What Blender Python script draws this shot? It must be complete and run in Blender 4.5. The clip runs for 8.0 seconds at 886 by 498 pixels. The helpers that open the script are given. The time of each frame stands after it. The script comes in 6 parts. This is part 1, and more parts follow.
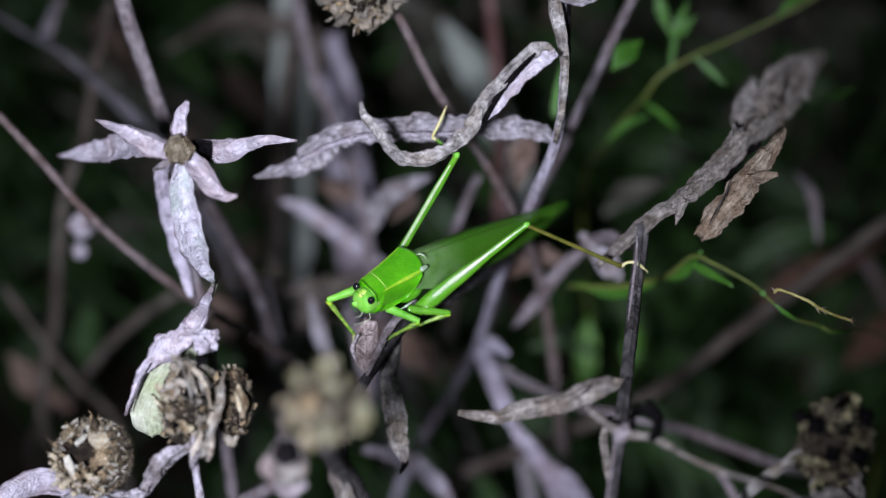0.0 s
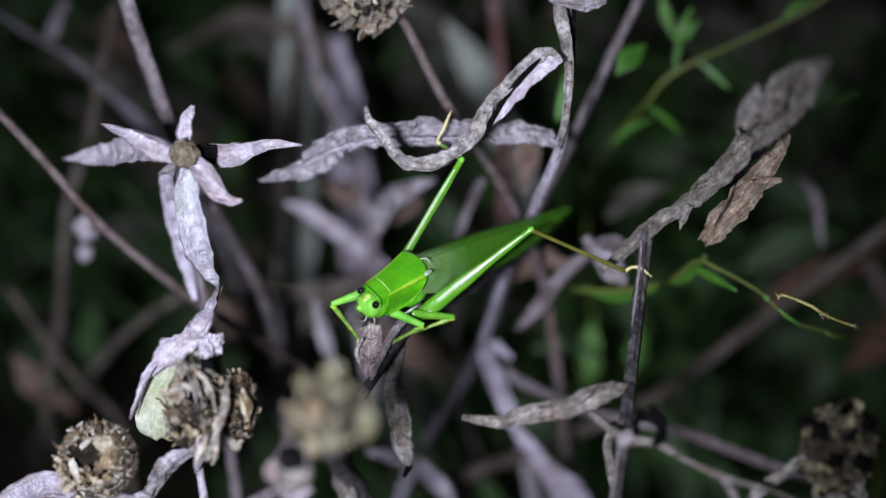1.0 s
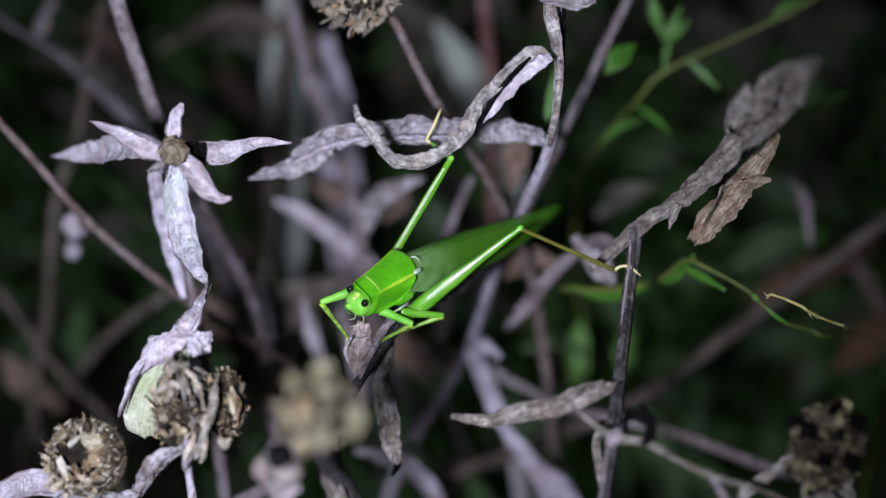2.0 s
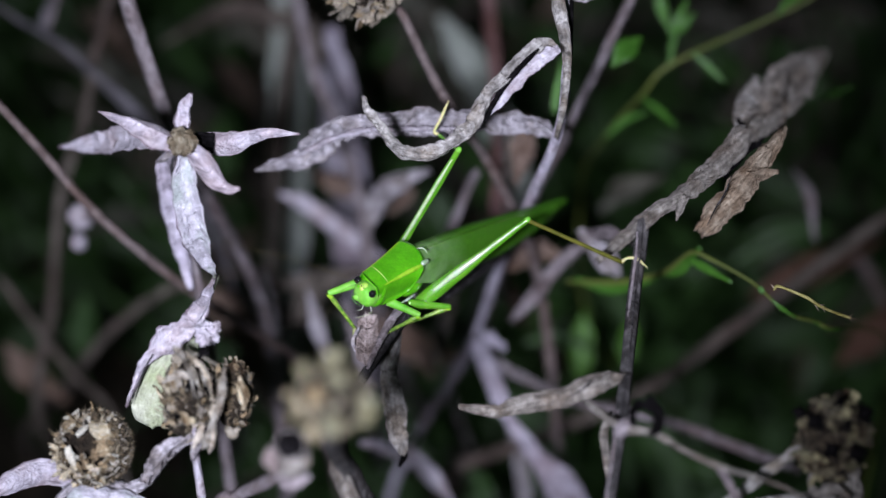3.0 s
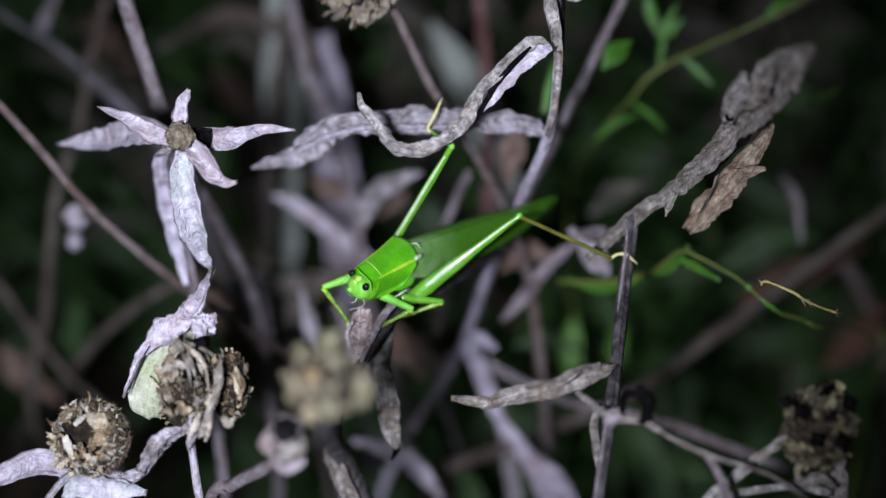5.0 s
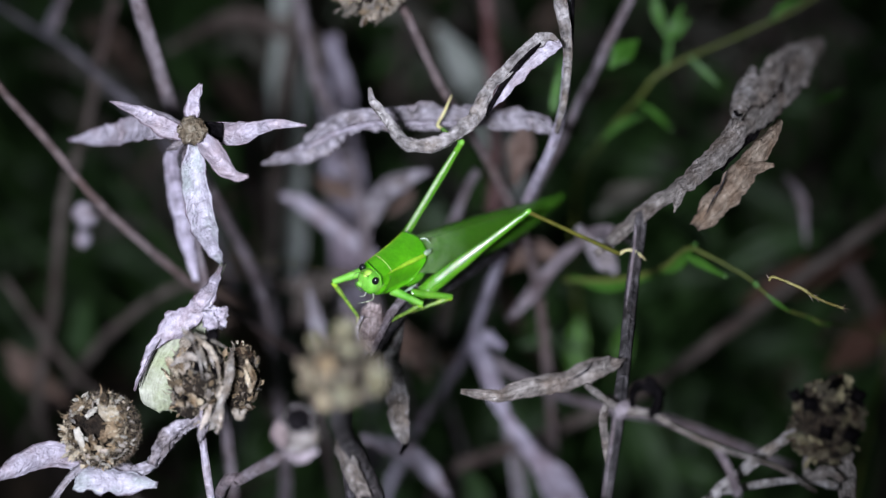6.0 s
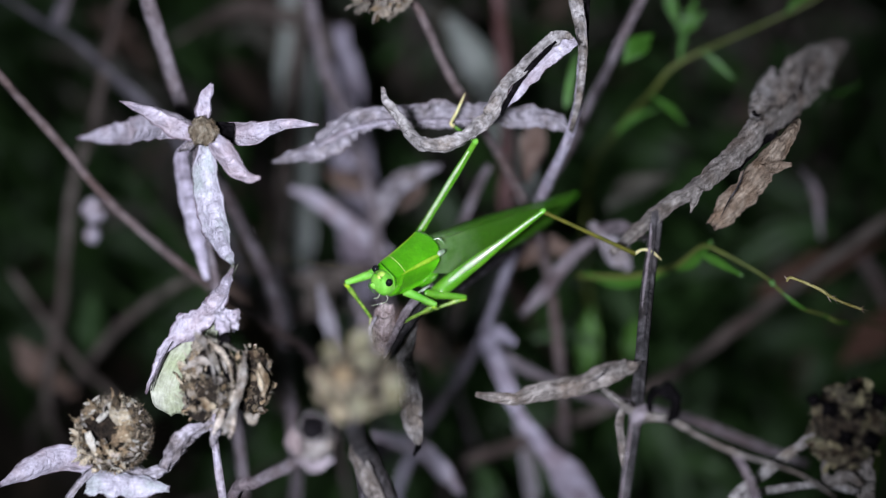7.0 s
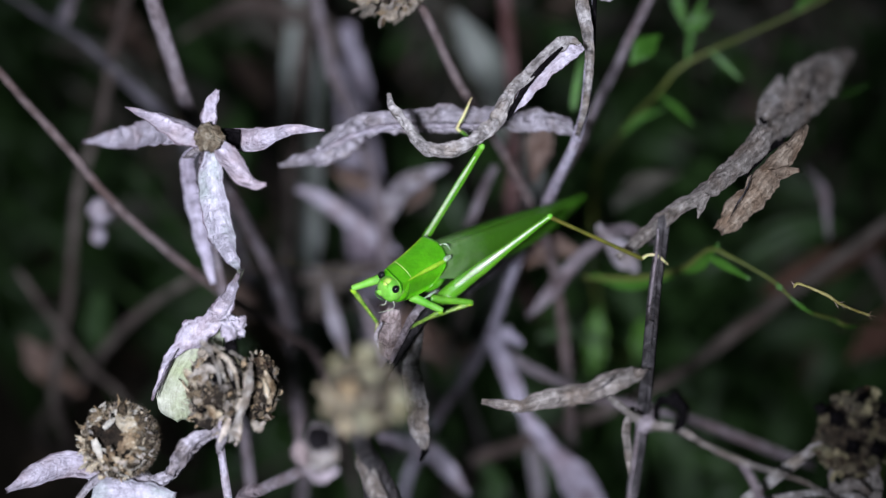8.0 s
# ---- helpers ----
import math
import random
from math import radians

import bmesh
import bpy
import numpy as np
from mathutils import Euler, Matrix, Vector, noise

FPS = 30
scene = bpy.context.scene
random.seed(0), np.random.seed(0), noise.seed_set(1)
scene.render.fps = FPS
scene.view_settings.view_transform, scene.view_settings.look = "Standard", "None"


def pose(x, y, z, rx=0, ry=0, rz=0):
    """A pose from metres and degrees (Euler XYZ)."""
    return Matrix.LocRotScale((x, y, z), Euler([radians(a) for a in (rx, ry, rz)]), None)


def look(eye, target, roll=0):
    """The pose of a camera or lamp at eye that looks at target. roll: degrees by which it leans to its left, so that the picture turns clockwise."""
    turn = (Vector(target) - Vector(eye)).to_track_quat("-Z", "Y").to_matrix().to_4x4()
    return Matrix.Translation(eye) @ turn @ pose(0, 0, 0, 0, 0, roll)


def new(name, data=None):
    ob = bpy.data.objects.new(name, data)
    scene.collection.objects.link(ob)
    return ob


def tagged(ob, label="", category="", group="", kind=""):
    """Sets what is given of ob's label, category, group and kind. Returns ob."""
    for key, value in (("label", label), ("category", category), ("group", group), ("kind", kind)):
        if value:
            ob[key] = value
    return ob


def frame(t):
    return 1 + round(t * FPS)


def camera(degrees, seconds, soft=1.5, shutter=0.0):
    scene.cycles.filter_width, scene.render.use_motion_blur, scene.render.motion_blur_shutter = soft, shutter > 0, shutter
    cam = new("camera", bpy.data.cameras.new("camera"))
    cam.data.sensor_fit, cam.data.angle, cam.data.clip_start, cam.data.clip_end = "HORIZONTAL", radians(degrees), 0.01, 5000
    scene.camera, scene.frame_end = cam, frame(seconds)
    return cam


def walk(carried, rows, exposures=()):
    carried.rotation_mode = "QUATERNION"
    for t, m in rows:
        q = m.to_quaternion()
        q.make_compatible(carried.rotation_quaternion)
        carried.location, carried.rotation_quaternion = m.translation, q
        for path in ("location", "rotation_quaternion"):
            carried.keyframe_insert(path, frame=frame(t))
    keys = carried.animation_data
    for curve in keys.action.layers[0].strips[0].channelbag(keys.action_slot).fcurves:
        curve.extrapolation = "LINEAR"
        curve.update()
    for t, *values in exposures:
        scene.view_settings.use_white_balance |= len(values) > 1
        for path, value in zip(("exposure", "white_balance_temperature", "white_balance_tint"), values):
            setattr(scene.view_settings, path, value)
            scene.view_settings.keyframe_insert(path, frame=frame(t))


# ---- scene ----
# ---- camera ----
cam = camera(30, 8.0, 1.25, 0.45)
cam.data.dof.use_dof = True
cam.data.dof.focus_distance = 0.2275
cam.data.dof.aperture_fstop = 9.2
PATH = [
    (0, pose(0.00283, -0.17037, 0.44437, 50.181, 0.853, -0.008)),
    (0.2, pose(0.00283, -0.17079, 0.44432, 50.264, 0.714, -0.131)),
    (0.3, pose(0.00284, -0.17100, 0.44429, 50.247, 0.714, -0.111)),
    (0.5, pose(0.00284, -0.17142, 0.44422, 50.140, 0.804, 0.039)),
    (0.7, pose(0.00273, -0.17092, 0.44464, 50.145, 0.890, 0.200)),
    (0.8, pose(0.00268, -0.17067, 0.44485, 50.104, 0.879, 0.216)),
    (1, pose(0.00257, -0.17019, 0.44528, 50.137, 0.782, 0.158)),
    (1.2, pose(0.00279, -0.16997, 0.44526, 50.160, 0.607, -0.016)),
    (1.3, pose(0.00290, -0.16985, 0.44525, 50.080, 0.608, 0.001)),
    (1.5, pose(0.00312, -0.16961, 0.44521, 49.793, 0.655, 0.089)),
    (1.7, pose(0.00284, -0.16980, 0.44518, 50.163, 0.567, 0.039)),
    (2.8, pose(0.00131, -0.17076, 0.44492, 49.868, 0.102, -0.226)),
    (3, pose(0.00103, -0.17094, 0.44487, 49.981, 0.229, -0.023)),
    (3.2, pose(0.00062, -0.17120, 0.44452, 50.172, 0.282, 0.159)),
    (3.3, pose(0.00041, -0.17133, 0.44434, 50.158, 0.218, 0.142)),
    (3.5, pose(-0.00000, -0.17159, 0.44398, 49.999, -0.001, 0.001)),
    (3.7, pose(0.00035, -0.17216, 0.44417, 50.133, 0.034, -0.027)),
    (3.8, pose(0.00053, -0.17244, 0.44426, 50.152, 0.086, 0.000)),
    (4, pose(0.00088, -0.17301, 0.44445, 50.081, 0.101, -0.052)),
    (4.2, pose(0.00100, -0.17368, 0.44472, 50.124, -0.001, -0.157)),
    (4.3, pose(0.00105, -0.17401, 0.44485, 50.168, -0.029, -0.183)),
    (4.5, pose(0.00117, -0.17469, 0.44511, 50.261, -0.009, -0.144)),
    (4.7, pose(0.00084, -0.17520, 0.44489, 50.445, -0.094, -0.188)),
    (6, pose(-0.00127, -0.17852, 0.44338, 51.109, -0.369, -0.146)),
    (6.2, pose(-0.00167, -0.17782, 0.44359, 51.023, -0.327, -0.106)),
    (6.5, pose(-0.00228, -0.17678, 0.44391, 50.905, -0.313, -0.106)),
    (6.7, pose(-0.00241, -0.17590, 0.44411, 50.505, -0.237, -0.055)),
    (7, pose(-0.00260, -0.17457, 0.44437, 50.322, -0.209, -0.084)),
    (7.2, pose(-0.00229, -0.17382, 0.44486, 50.261, -0.208, -0.126)),
    (7.5, pose(-0.00180, -0.17268, 0.44560, 49.904, -0.048, -0.002)),
    (7.7, pose(-0.00205, -0.17250, 0.44592, 49.871, -0.042, 0.036)),
    (8, pose(-0.00242, -0.17224, 0.44641, 49.759, -0.023, 0.106)),
]
walk(cam, PATH)

# ---- world and light: night, one hand torch ----
world = bpy.data.worlds.new("night")
scene.world = world
world.use_nodes = True
world.node_tree.nodes["Background"].inputs["Color"].default_value = (0.30, 0.44, 0.37, 1)
world.node_tree.nodes["Background"].inputs["Strength"].default_value = 0.056


def torch(eye, target, watts, spread):
    lamp = bpy.data.lights.new("torch", "SPOT")
    lamp.energy, lamp.color = watts, (0.81, 0.85, 0.995)
    lamp.spot_size, lamp.spot_blend, lamp.shadow_soft_size = radians(spread), 1.0, 0.009
    ob = new("torch", lamp)
    ob.matrix_basis = look(eye, target)
    return ob


torch((-0.026, -0.179, 0.4380), (-0.0205, 0.002, 0.3005), 4.85, 50)

# ---- materials ----
def nodes_of(name, rough=0.8, spec=0.3):
    mat = bpy.data.materials.new(name)
    mat.use_nodes = True
    tree = mat.node_tree
    bsdf = tree.nodes["Principled BSDF"]
    bsdf.inputs["Roughness"].default_value = rough
    bsdf.inputs["Specular IOR Level"].default_value = spec
    return mat, tree, bsdf


def noise_node(tree, scale, detail=4, stretch=None, rough=0.6):
    coord = tree.nodes.new("ShaderNodeTexCoord")
    n = tree.nodes.new("ShaderNodeTexNoise")
    n.inputs["Scale"].default_value, n.inputs["Detail"].default_value = scale, detail
    n.inputs["Roughness"].default_value = rough
    if stretch:
        m = tree.nodes.new("ShaderNodeMapping")
        m.inputs["Scale"].default_value = stretch
        tree.links.new(coord.outputs["Object"], m.inputs["Vector"])
        tree.links.new(m.outputs["Vector"], n.inputs["Vector"])
    else:
        tree.links.new(coord.outputs["Object"], n.inputs["Vector"])
    return n


def ramp_node(tree, source, stops):
    r = tree.nodes.new("ShaderNodeValToRGB")
    while len(r.color_ramp.elements) < len(stops):
        r.color_ramp.elements.new(0.5)
    for e, (at, c) in zip(r.color_ramp.elements, stops):
        e.position, e.color = at, (*c, 1)
    tree.links.new(source, r.inputs["Fac"])
    return r


def mix_node(tree, fac, a, b, blend="MIX"):
    m = tree.nodes.new("ShaderNodeMix")
    m.data_type, m.blend_type = "RGBA", blend
    if isinstance(fac, float):
        m.inputs["Factor"].default_value = fac
    else:
        tree.links.new(fac, m.inputs["Factor"])
    tree.links.new(a, m.inputs["A"])
    tree.links.new(b, m.inputs["B"])
    return m.outputs["Result"]


def bump_node(tree, bsdf, height, strength, distance):
    b = tree.nodes.new("ShaderNodeBump")
    b.inputs["Strength"].default_value, b.inputs["Distance"].default_value = strength, distance
    tree.links.new(height, b.inputs["Height"])
    tree.links.new(b.outputs["Normal"], bsdf.inputs["Normal"])


def dry_matter(name, dark, mid, light, blotch, coarse=260, fine=1900, rough=0.85, bump=0.8, random_shift=0.0, spec=0.25, rim=0.0, grit=0.7, fibre_mix=0.5):
    """Withered plant matter: mottled, stained, finely wrinkled."""
    mat, tree, bsdf = nodes_of(name, rough, spec)
    big, mid_n, small = noise_node(tree, coarse, 5), noise_node(tree, fine * 0.36, 4), noise_node(tree, fine, 6)
    base = ramp_node(tree, mid_n.outputs["Fac"], [(0.25, dark), (0.48, mid), (0.74, light)])
    grain = ramp_node(tree, small.outputs["Fac"], [(0.30, (0.62, 0.60, 0.58)), (0.55, (1, 1, 1))])
    stain = ramp_node(tree, big.outputs["Fac"], [(0.44, (1, 1, 1)), (0.64, blotch)])
    colour = mix_node(tree, 0.9, base.outputs["Color"], stain.outputs["Color"], "MULTIPLY")
    colour = mix_node(tree, grit, colour, grain.outputs["Color"], "MULTIPLY")
    lay = tree.nodes.new("ShaderNodeUVMap")
    lay.uv_map = "grain"
    pull = tree.nodes.new("ShaderNodeMapping")
    pull.inputs["Scale"].default_value = (0.32, 2.6, 1)
    fibre = tree.nodes.new("ShaderNodeTexNoise")
    fibre.inputs["Scale"].default_value, fibre.inputs["Detail"].default_value = 1.0, 5
    tree.links.new(lay.outputs["UV"], pull.inputs["Vector"])
    tree.links.new(pull.outputs["Vector"], fibre.inputs["Vector"])
    streak = ramp_node(tree, fibre.outputs["Fac"], [(0.33, (0.42, 0.40, 0.38)), (0.5, (0.9, 0.9, 0.9)), (0.66, (1.25, 1.25, 1.25))])
    colour = mix_node(tree, fibre_mix, colour, streak.outputs["Color"], "MULTIPLY")
    if rim:
        # withered, browned margin of a leaf, broken up along its length
        margin = tree.nodes.new("ShaderNodeUVMap")
        margin.uv_map = "margin"
        split = tree.nodes.new("ShaderNodeSeparateXYZ")
        tree.links.new(margin.outputs["UV"], split.inputs["Vector"])
        reach = tree.nodes.new("ShaderNodeMath")
        reach.operation = "MULTIPLY_ADD"
        tree.links.new(mid_n.outputs["Fac"], reach.inputs[0])
        reach.inputs[1].default_value = 0.5
        tree.links.new(split.outputs["X"], reach.inputs[2])
        brown = ramp_node(tree, reach.outputs[0], [(0.0, (1, 1, 1)), (0.98, (1, 1, 1)), (1.0, (0.3, 0.25, 0.27))])
        brown.color_ramp.elements[1].position = 0.9
        scale = tree.nodes.new("ShaderNodeMath")
        scale.operation = "MULTIPLY"
        tree.links.new(reach.outputs[0], scale.inputs[0])
        scale.inputs[1].default_value = 0.8
        tree.links.new(scale.outputs[0], brown.inputs["Fac"])
        colour = mix_node(tree, rim, colour, brown.outputs["Color"], "MULTIPLY")
    height = tree.nodes.new("ShaderNodeMath")
    height.operation = "ADD"
    tree.links.new(mid_n.outputs["Fac"], height.inputs[0])
    tree.links.new(small.outputs["Fac"], height.inputs[1])
    if random_shift:
        info = tree.nodes.new("ShaderNodeObjectInfo")
        tone = ramp_node(tree, info.outputs["Random"], [(0.0, (1 - random_shift,) * 3), (1.0, (1 + random_shift, 1 + random_shift * 0.8, 1 + random_shift * 0.6))])
        colour = mix_node(tree, 1.0, colour, tone.outputs["Color"], "MULTIPLY")
    tree.links.new(colour, bsdf.inputs["Base Color"])
    bump_node(tree, bsdf, height.outputs[0], bump, 0.0016)
    return mat


LEAF = dry_matter("withered_grey_leaf", (0.19, 0.175, 0.195), (0.45, 0.415, 0.465), (0.80, 0.75, 0.84), (0.60, 0.55, 0.48), rim=0.7, grit=0.8, fibre_mix=0.6)
PALE = dry_matter("withered_pale_leaf", (0.34, 0.305, 0.36), (0.53, 0.485, 0.57), (0.78, 0.73, 0.83), (0.74, 0.66, 0.62), coarse=210, bump=0.6, rim=0.95, grit=0.5, fibre_mix=0.3)
MINTY = dry_matter("lilac_leaf_with_green_bloom", (0.35, 0.325, 0.385), (0.54, 0.51, 0.59), (0.78, 0.74, 0.84), (0.80, 0.93, 0.80), coarse=230, bump=0.6, rim=0.95, grit=0.45, fibre_mix=0.25)
MINT = dry_matter("half_green_leaf", (0.31, 0.32, 0.26), (0.42, 0.435, 0.335), (0.58, 0.585, 0.49), (0.84, 0.92, 0.70), coarse=110, bump=0.35, grit=0.5, fibre_mix=0.4)
ASH = dry_matter("weathered_ash_leaf", (0.11, 0.098, 0.09), (0.30, 0.27, 0.25), (0.58, 0.53, 0.50), (0.55, 0.48, 0.42), rim=0.5, fibre_mix=0.65)
BROWN = dry_matter("withered_brown_leaf", (0.12, 0.08, 0.065), (0.27, 0.19, 0.16), (0.42, 0.32, 0.27), (0.6, 0.5, 0.42))
TAN = dry_matter("withered_tan_leaf", (0.19, 0.14, 0.105), (0.41, 0.325, 0.25), (0.64, 0.54, 0.44), (0.6, 0.5, 0.42), rim=0.6, fibre_mix=0.7)
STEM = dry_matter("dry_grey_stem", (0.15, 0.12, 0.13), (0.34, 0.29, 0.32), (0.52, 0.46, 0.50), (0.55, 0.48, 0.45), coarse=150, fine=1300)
# near-black: dark stem, also painted shade on stems and in leaf creases
BLACKSTEM = dry_matter("black_stem_and_shade", (0.012, 0.011, 0.012), (0.055, 0.05, 0.055), (0.22, 0.20, 0.22), (0.5, 0.45, 0.42), coarse=160, fine=1100)
DARKSTEM = dry_matter("dark_grey_stem", (0.03, 0.027, 0.028), (0.085, 0.078, 0.082), (0.21, 0.195, 0.205), (0.5, 0.45, 0.42), coarse=120, fine=1100)
BROWNSTEM = dry_matter("brown_stem", (0.10, 0.075, 0.075), (0.26, 0.205, 0.205), (0.42, 0.345, 0.345), (0.6, 0.5, 0.45), coarse=150, fine=1300)
REDSTEM = dry_matter("reddish_stem", (0.11, 0.05, 0.05), (0.26, 0.14, 0.14), (0.38, 0.25, 0.25), (0.6, 0.5, 0.45), coarse=150, fine=1300)
TAUPE = dry_matter("taupe_leaf", (0.13, 0.12, 0.115), (0.44, 0.41, 0.405), (0.84, 0.80, 0.80), (0.58, 0.51, 0.42), rim=0.5, grit=0.85)
LILAC = dry_matter("bleached_lilac_stem", (0.31, 0.28, 0.34), (0.54, 0.49, 0.60), (0.78, 0.73, 0.86), (0.66, 0.58, 0.56), coarse=120, fine=900)
PINKASH = dry_matter("pinkish_withered_leaf", (0.17, 0.13, 0.125), (0.42, 0.335, 0.33), (0.70, 0.60, 0.59), (0.55, 0.46, 0.40), rim=0.6)
# near-black: dead leaf parts, also painted shade in hollows, creases and under leaves
BLACK = dry_matter("black_rot_and_shade", (0.003, 0.003, 0.003), (0.007, 0.006, 0.007), (0.025, 0.022, 0.025), (0.5, 0.5, 0.5), spec=0.03)
CORE = dry_matter("seed_head_core", (0.008, 0.006, 0.004), (0.03, 0.022, 0.015), (0.09, 0.065, 0.045), (0.5, 0.42, 0.35), coarse=500, fine=2600)
BRACT = dry_matter("papery_bract", (0.13, 0.09, 0.05), (0.48, 0.38, 0.25), (0.92, 0.84, 0.68), (0.62, 0.52, 0.42), coarse=600, fine=2600, rough=0.6, random_shift=0.62)
SEED = dry_matter("pale_seed", (0.50, 0.42, 0.29), (0.76, 0.68, 0.53), (0.94, 0.91, 0.82), (0.8, 0.7, 0.55), coarse=600, fine=2600, rough=0.5, random_shift=0.25)
FUZZ = dry_matter("seed_bristle", (0.12, 0.085, 0.05), (0.40, 0.32, 0.22), (0.90, 0.82, 0.68), (0.6, 0.5, 0.4), coarse=600, fine=2600)
DISC = dry_matter("dry_flower_disc", (0.10, 0.075, 0.05), (0.37, 0.30, 0.21), (0.78, 0.70, 0.56), (0.6, 0.5, 0.4), coarse=700, fine=3200, bump=1.0)
SOIL = dry_matter("dark_soil", (0.012, 0.010, 0.007), (0.035, 0.028, 0.02), (0.08, 0.065, 0.05), (0.5, 0.5, 0.45), coarse=25, fine=300, bump=1.0)
LITTER = dry_matter("leaf_litter", (0.05, 0.035, 0.025), (0.14, 0.10, 0.075), (0.24, 0.18, 0.14), (0.5, 0.45, 0.4), coarse=40, fine=500)
OLDSTEM = dry_matter("weathered_stalk", (0.055, 0.046, 0.040), (0.138, 0.115, 0.10), (0.255, 0.215, 0.195), (0.6, 0.5, 0.5), coarse=60, fine=700)
DUSK = dry_matter("dusky_lilac_stalk", (0.075, 0.07, 0.082), (0.165, 0.152, 0.178), (0.28, 0.262, 0.30), (0.6, 0.55, 0.5), coarse=60, fine=700)
STRAW = dry_matter("straw_twig", (0.28, 0.24, 0.07), (0.52, 0.46, 0.16), (0.72, 0.66, 0.32), (0.6, 0.55, 0.4), coarse=160, fine=1200)
FADED = dry_matter("faded_olive_bract", (0.14, 0.13, 0.085), (0.22, 0.21, 0.145), (0.31, 0.30, 0.21), (0.6, 0.55, 0.4), coarse=300, fine=1600)
OCHRE = dry_matter("faded_ochre_bract", (0.16, 0.12, 0.07), (0.26, 0.20, 0.12), (0.36, 0.29, 0.19), (0.6, 0.5, 0.4), coarse=300, fine=1600)
IVORY = dry_matter("ivory_seed", (0.55, 0.51, 0.44), (0.80, 0.77, 0.70), (0.93, 0.92, 0.88), (0.8, 0.72, 0.6), coarse=600, fine=2600, rough=0.45, random_shift=0.1)
OLDLEAF = dry_matter("weathered_leaf", (0.045, 0.044, 0.036), (0.11, 0.108, 0.09), (0.20, 0.195, 0.17), (0.55, 0.48, 0.42), coarse=60, fine=700)


def living(name, dark, light, rough=0.45, coarse=300, fine=1500, soft=0.0, bump=0.25, spec=0.5, coat=0.0):
    mat, tree, bsdf = nodes_of(name, rough, spec)
    big, small = noise_node(tree, coarse, 3), noise_node(tree, fine, 4)
    a = ramp_node(tree, big.outputs["Fac"], [(0.3, dark), (0.7, light)])
    b = ramp_node(tree, small.outputs["Fac"], [(0.3, (0.82, 0.82, 0.82)), (0.7, (1, 1, 1))])
    tree.links.new(mix_node(tree, 1.0, a.outputs["Color"], b.outputs["Color"], "MULTIPLY"), bsdf.inputs["Base Color"])
    if soft:
        bsdf.inputs["Subsurface Weight"].default_value = soft
        bsdf.inputs["Subsurface Radius"].default_value = (0.4, 1.0, 0.15)
        bsdf.inputs["Subsurface Scale"].default_value = 0.0009
    if coat:
        bsdf.inputs["Coat Weight"].default_value = coat
        bsdf.inputs["Coat Roughness"].default_value = 0.22
        bsdf.inputs["Coat IOR"].default_value = 2.2
    bump_node(tree, bsdf, small.outputs["Fac"], bump, 0.0002)
    return mat


GREEN = living("insect_green", (0.075, 0.37, 0.006), (0.135, 0.53, 0.012), 0.3, 420, 2400, 0.4)
PALEGREEN = living("insect_pale_green", (0.12, 0.43, 0.03), (0.25, 0.59, 0.085), 0.55, 480, 2400, 0.3, spec=0.3)
LEGGREEN = living("insect_leg_green", (0.085, 0.32, 0.012), (0.16, 0.44, 0.03), 0.22, 300, 2000, 0.2, bump=0.12, spec=0.9, coat=1.0)
CROWN = living("insect_crown_yellow", (0.28, 0.58, 0.05), (0.58, 0.76, 0.16), 0.4, 900, 2400, 0.3)
DARKGREEN = living("insect_dark_green", (0.02, 0.09, 0.004), (0.05, 0.17, 0.01), 0.4, 600, 2400)
BAND = living("insect_band_yellow", (0.22, 0.54, 0.015), (0.42, 0.70, 0.05), 0.4, 600, 2400, 0.3)
GLASS = living("insect_glassy_membrane", (0.22, 0.36, 0.18), (0.46, 0.56, 0.42), 0.25, 700, 2600, 0.2, bump=0.4, spec=0.8, coat=0.4)
OLIVE = living("insect_shin_olive", (0.075, 0.078, 0.012), (0.16, 0.15, 0.024), 0.35, 400, 2000, 0.1)
FOOT = living("insect_tan_foot", (0.20, 0.22, 0.07), (0.36, 0.36, 0.15), 0.45, 900, 2400, 0.1)
PALP = living("insect_pale_palp", (0.40, 0.50, 0.30), (0.62, 0.68, 0.48), 0.35, 600, 2400, 0.2)
# whitish green for the highlight painted on the hind thighs
HIGHLIGHT = living("insect_thigh_highlight", (0.38, 0.55, 0.28), (0.64, 0.76, 0.52), 0.24, 500, 2400, 0.2, bump=0.1, spec=0.7, coat=0.4)
FLECKED = living("insect_flecked_shin", (0.05, 0.20, 0.012), (0.36, 0.50, 0.09), 0.35, 1500, 3000, 0.1)
YELLOW = living("insect_yellow", (0.40, 0.66, 0.025), (0.62, 0.80, 0.09), 0.4, 500, 2400, 0.3)
CREAM = living("insect_cream_foot", (0.55, 0.52, 0.22), (0.72, 0.66, 0.34), 0.4, 500, 2400, 0.2)
EYE = living("insect_black_eye", (0.004, 0.004, 0.005), (0.012, 0.012, 0.014), 0.12, 500, 2400, bump=0.0, spec=0.8)
HAIR = living("insect_feeler", (0.08, 0.06, 0.02), (0.2, 0.16, 0.06), 0.5, 500, 2400)
GRASS = living("weed_green", (0.019, 0.050, 0.011), (0.044, 0.096, 0.023), 0.5, 60, 500)
FRESH = living("fresh_leaf_green", (0.045, 0.135, 0.011), (0.085, 0.215, 0.02), 0.5, 90, 600)
VINE = living("vine_green", (0.034, 0.115, 0.011), (0.070, 0.195, 0.024), 0.45, 150, 900)
VINEDRY = living("vine_olive", (0.085, 0.115, 0.022), (0.17, 0.20, 0.045), 0.55, 150, 900)


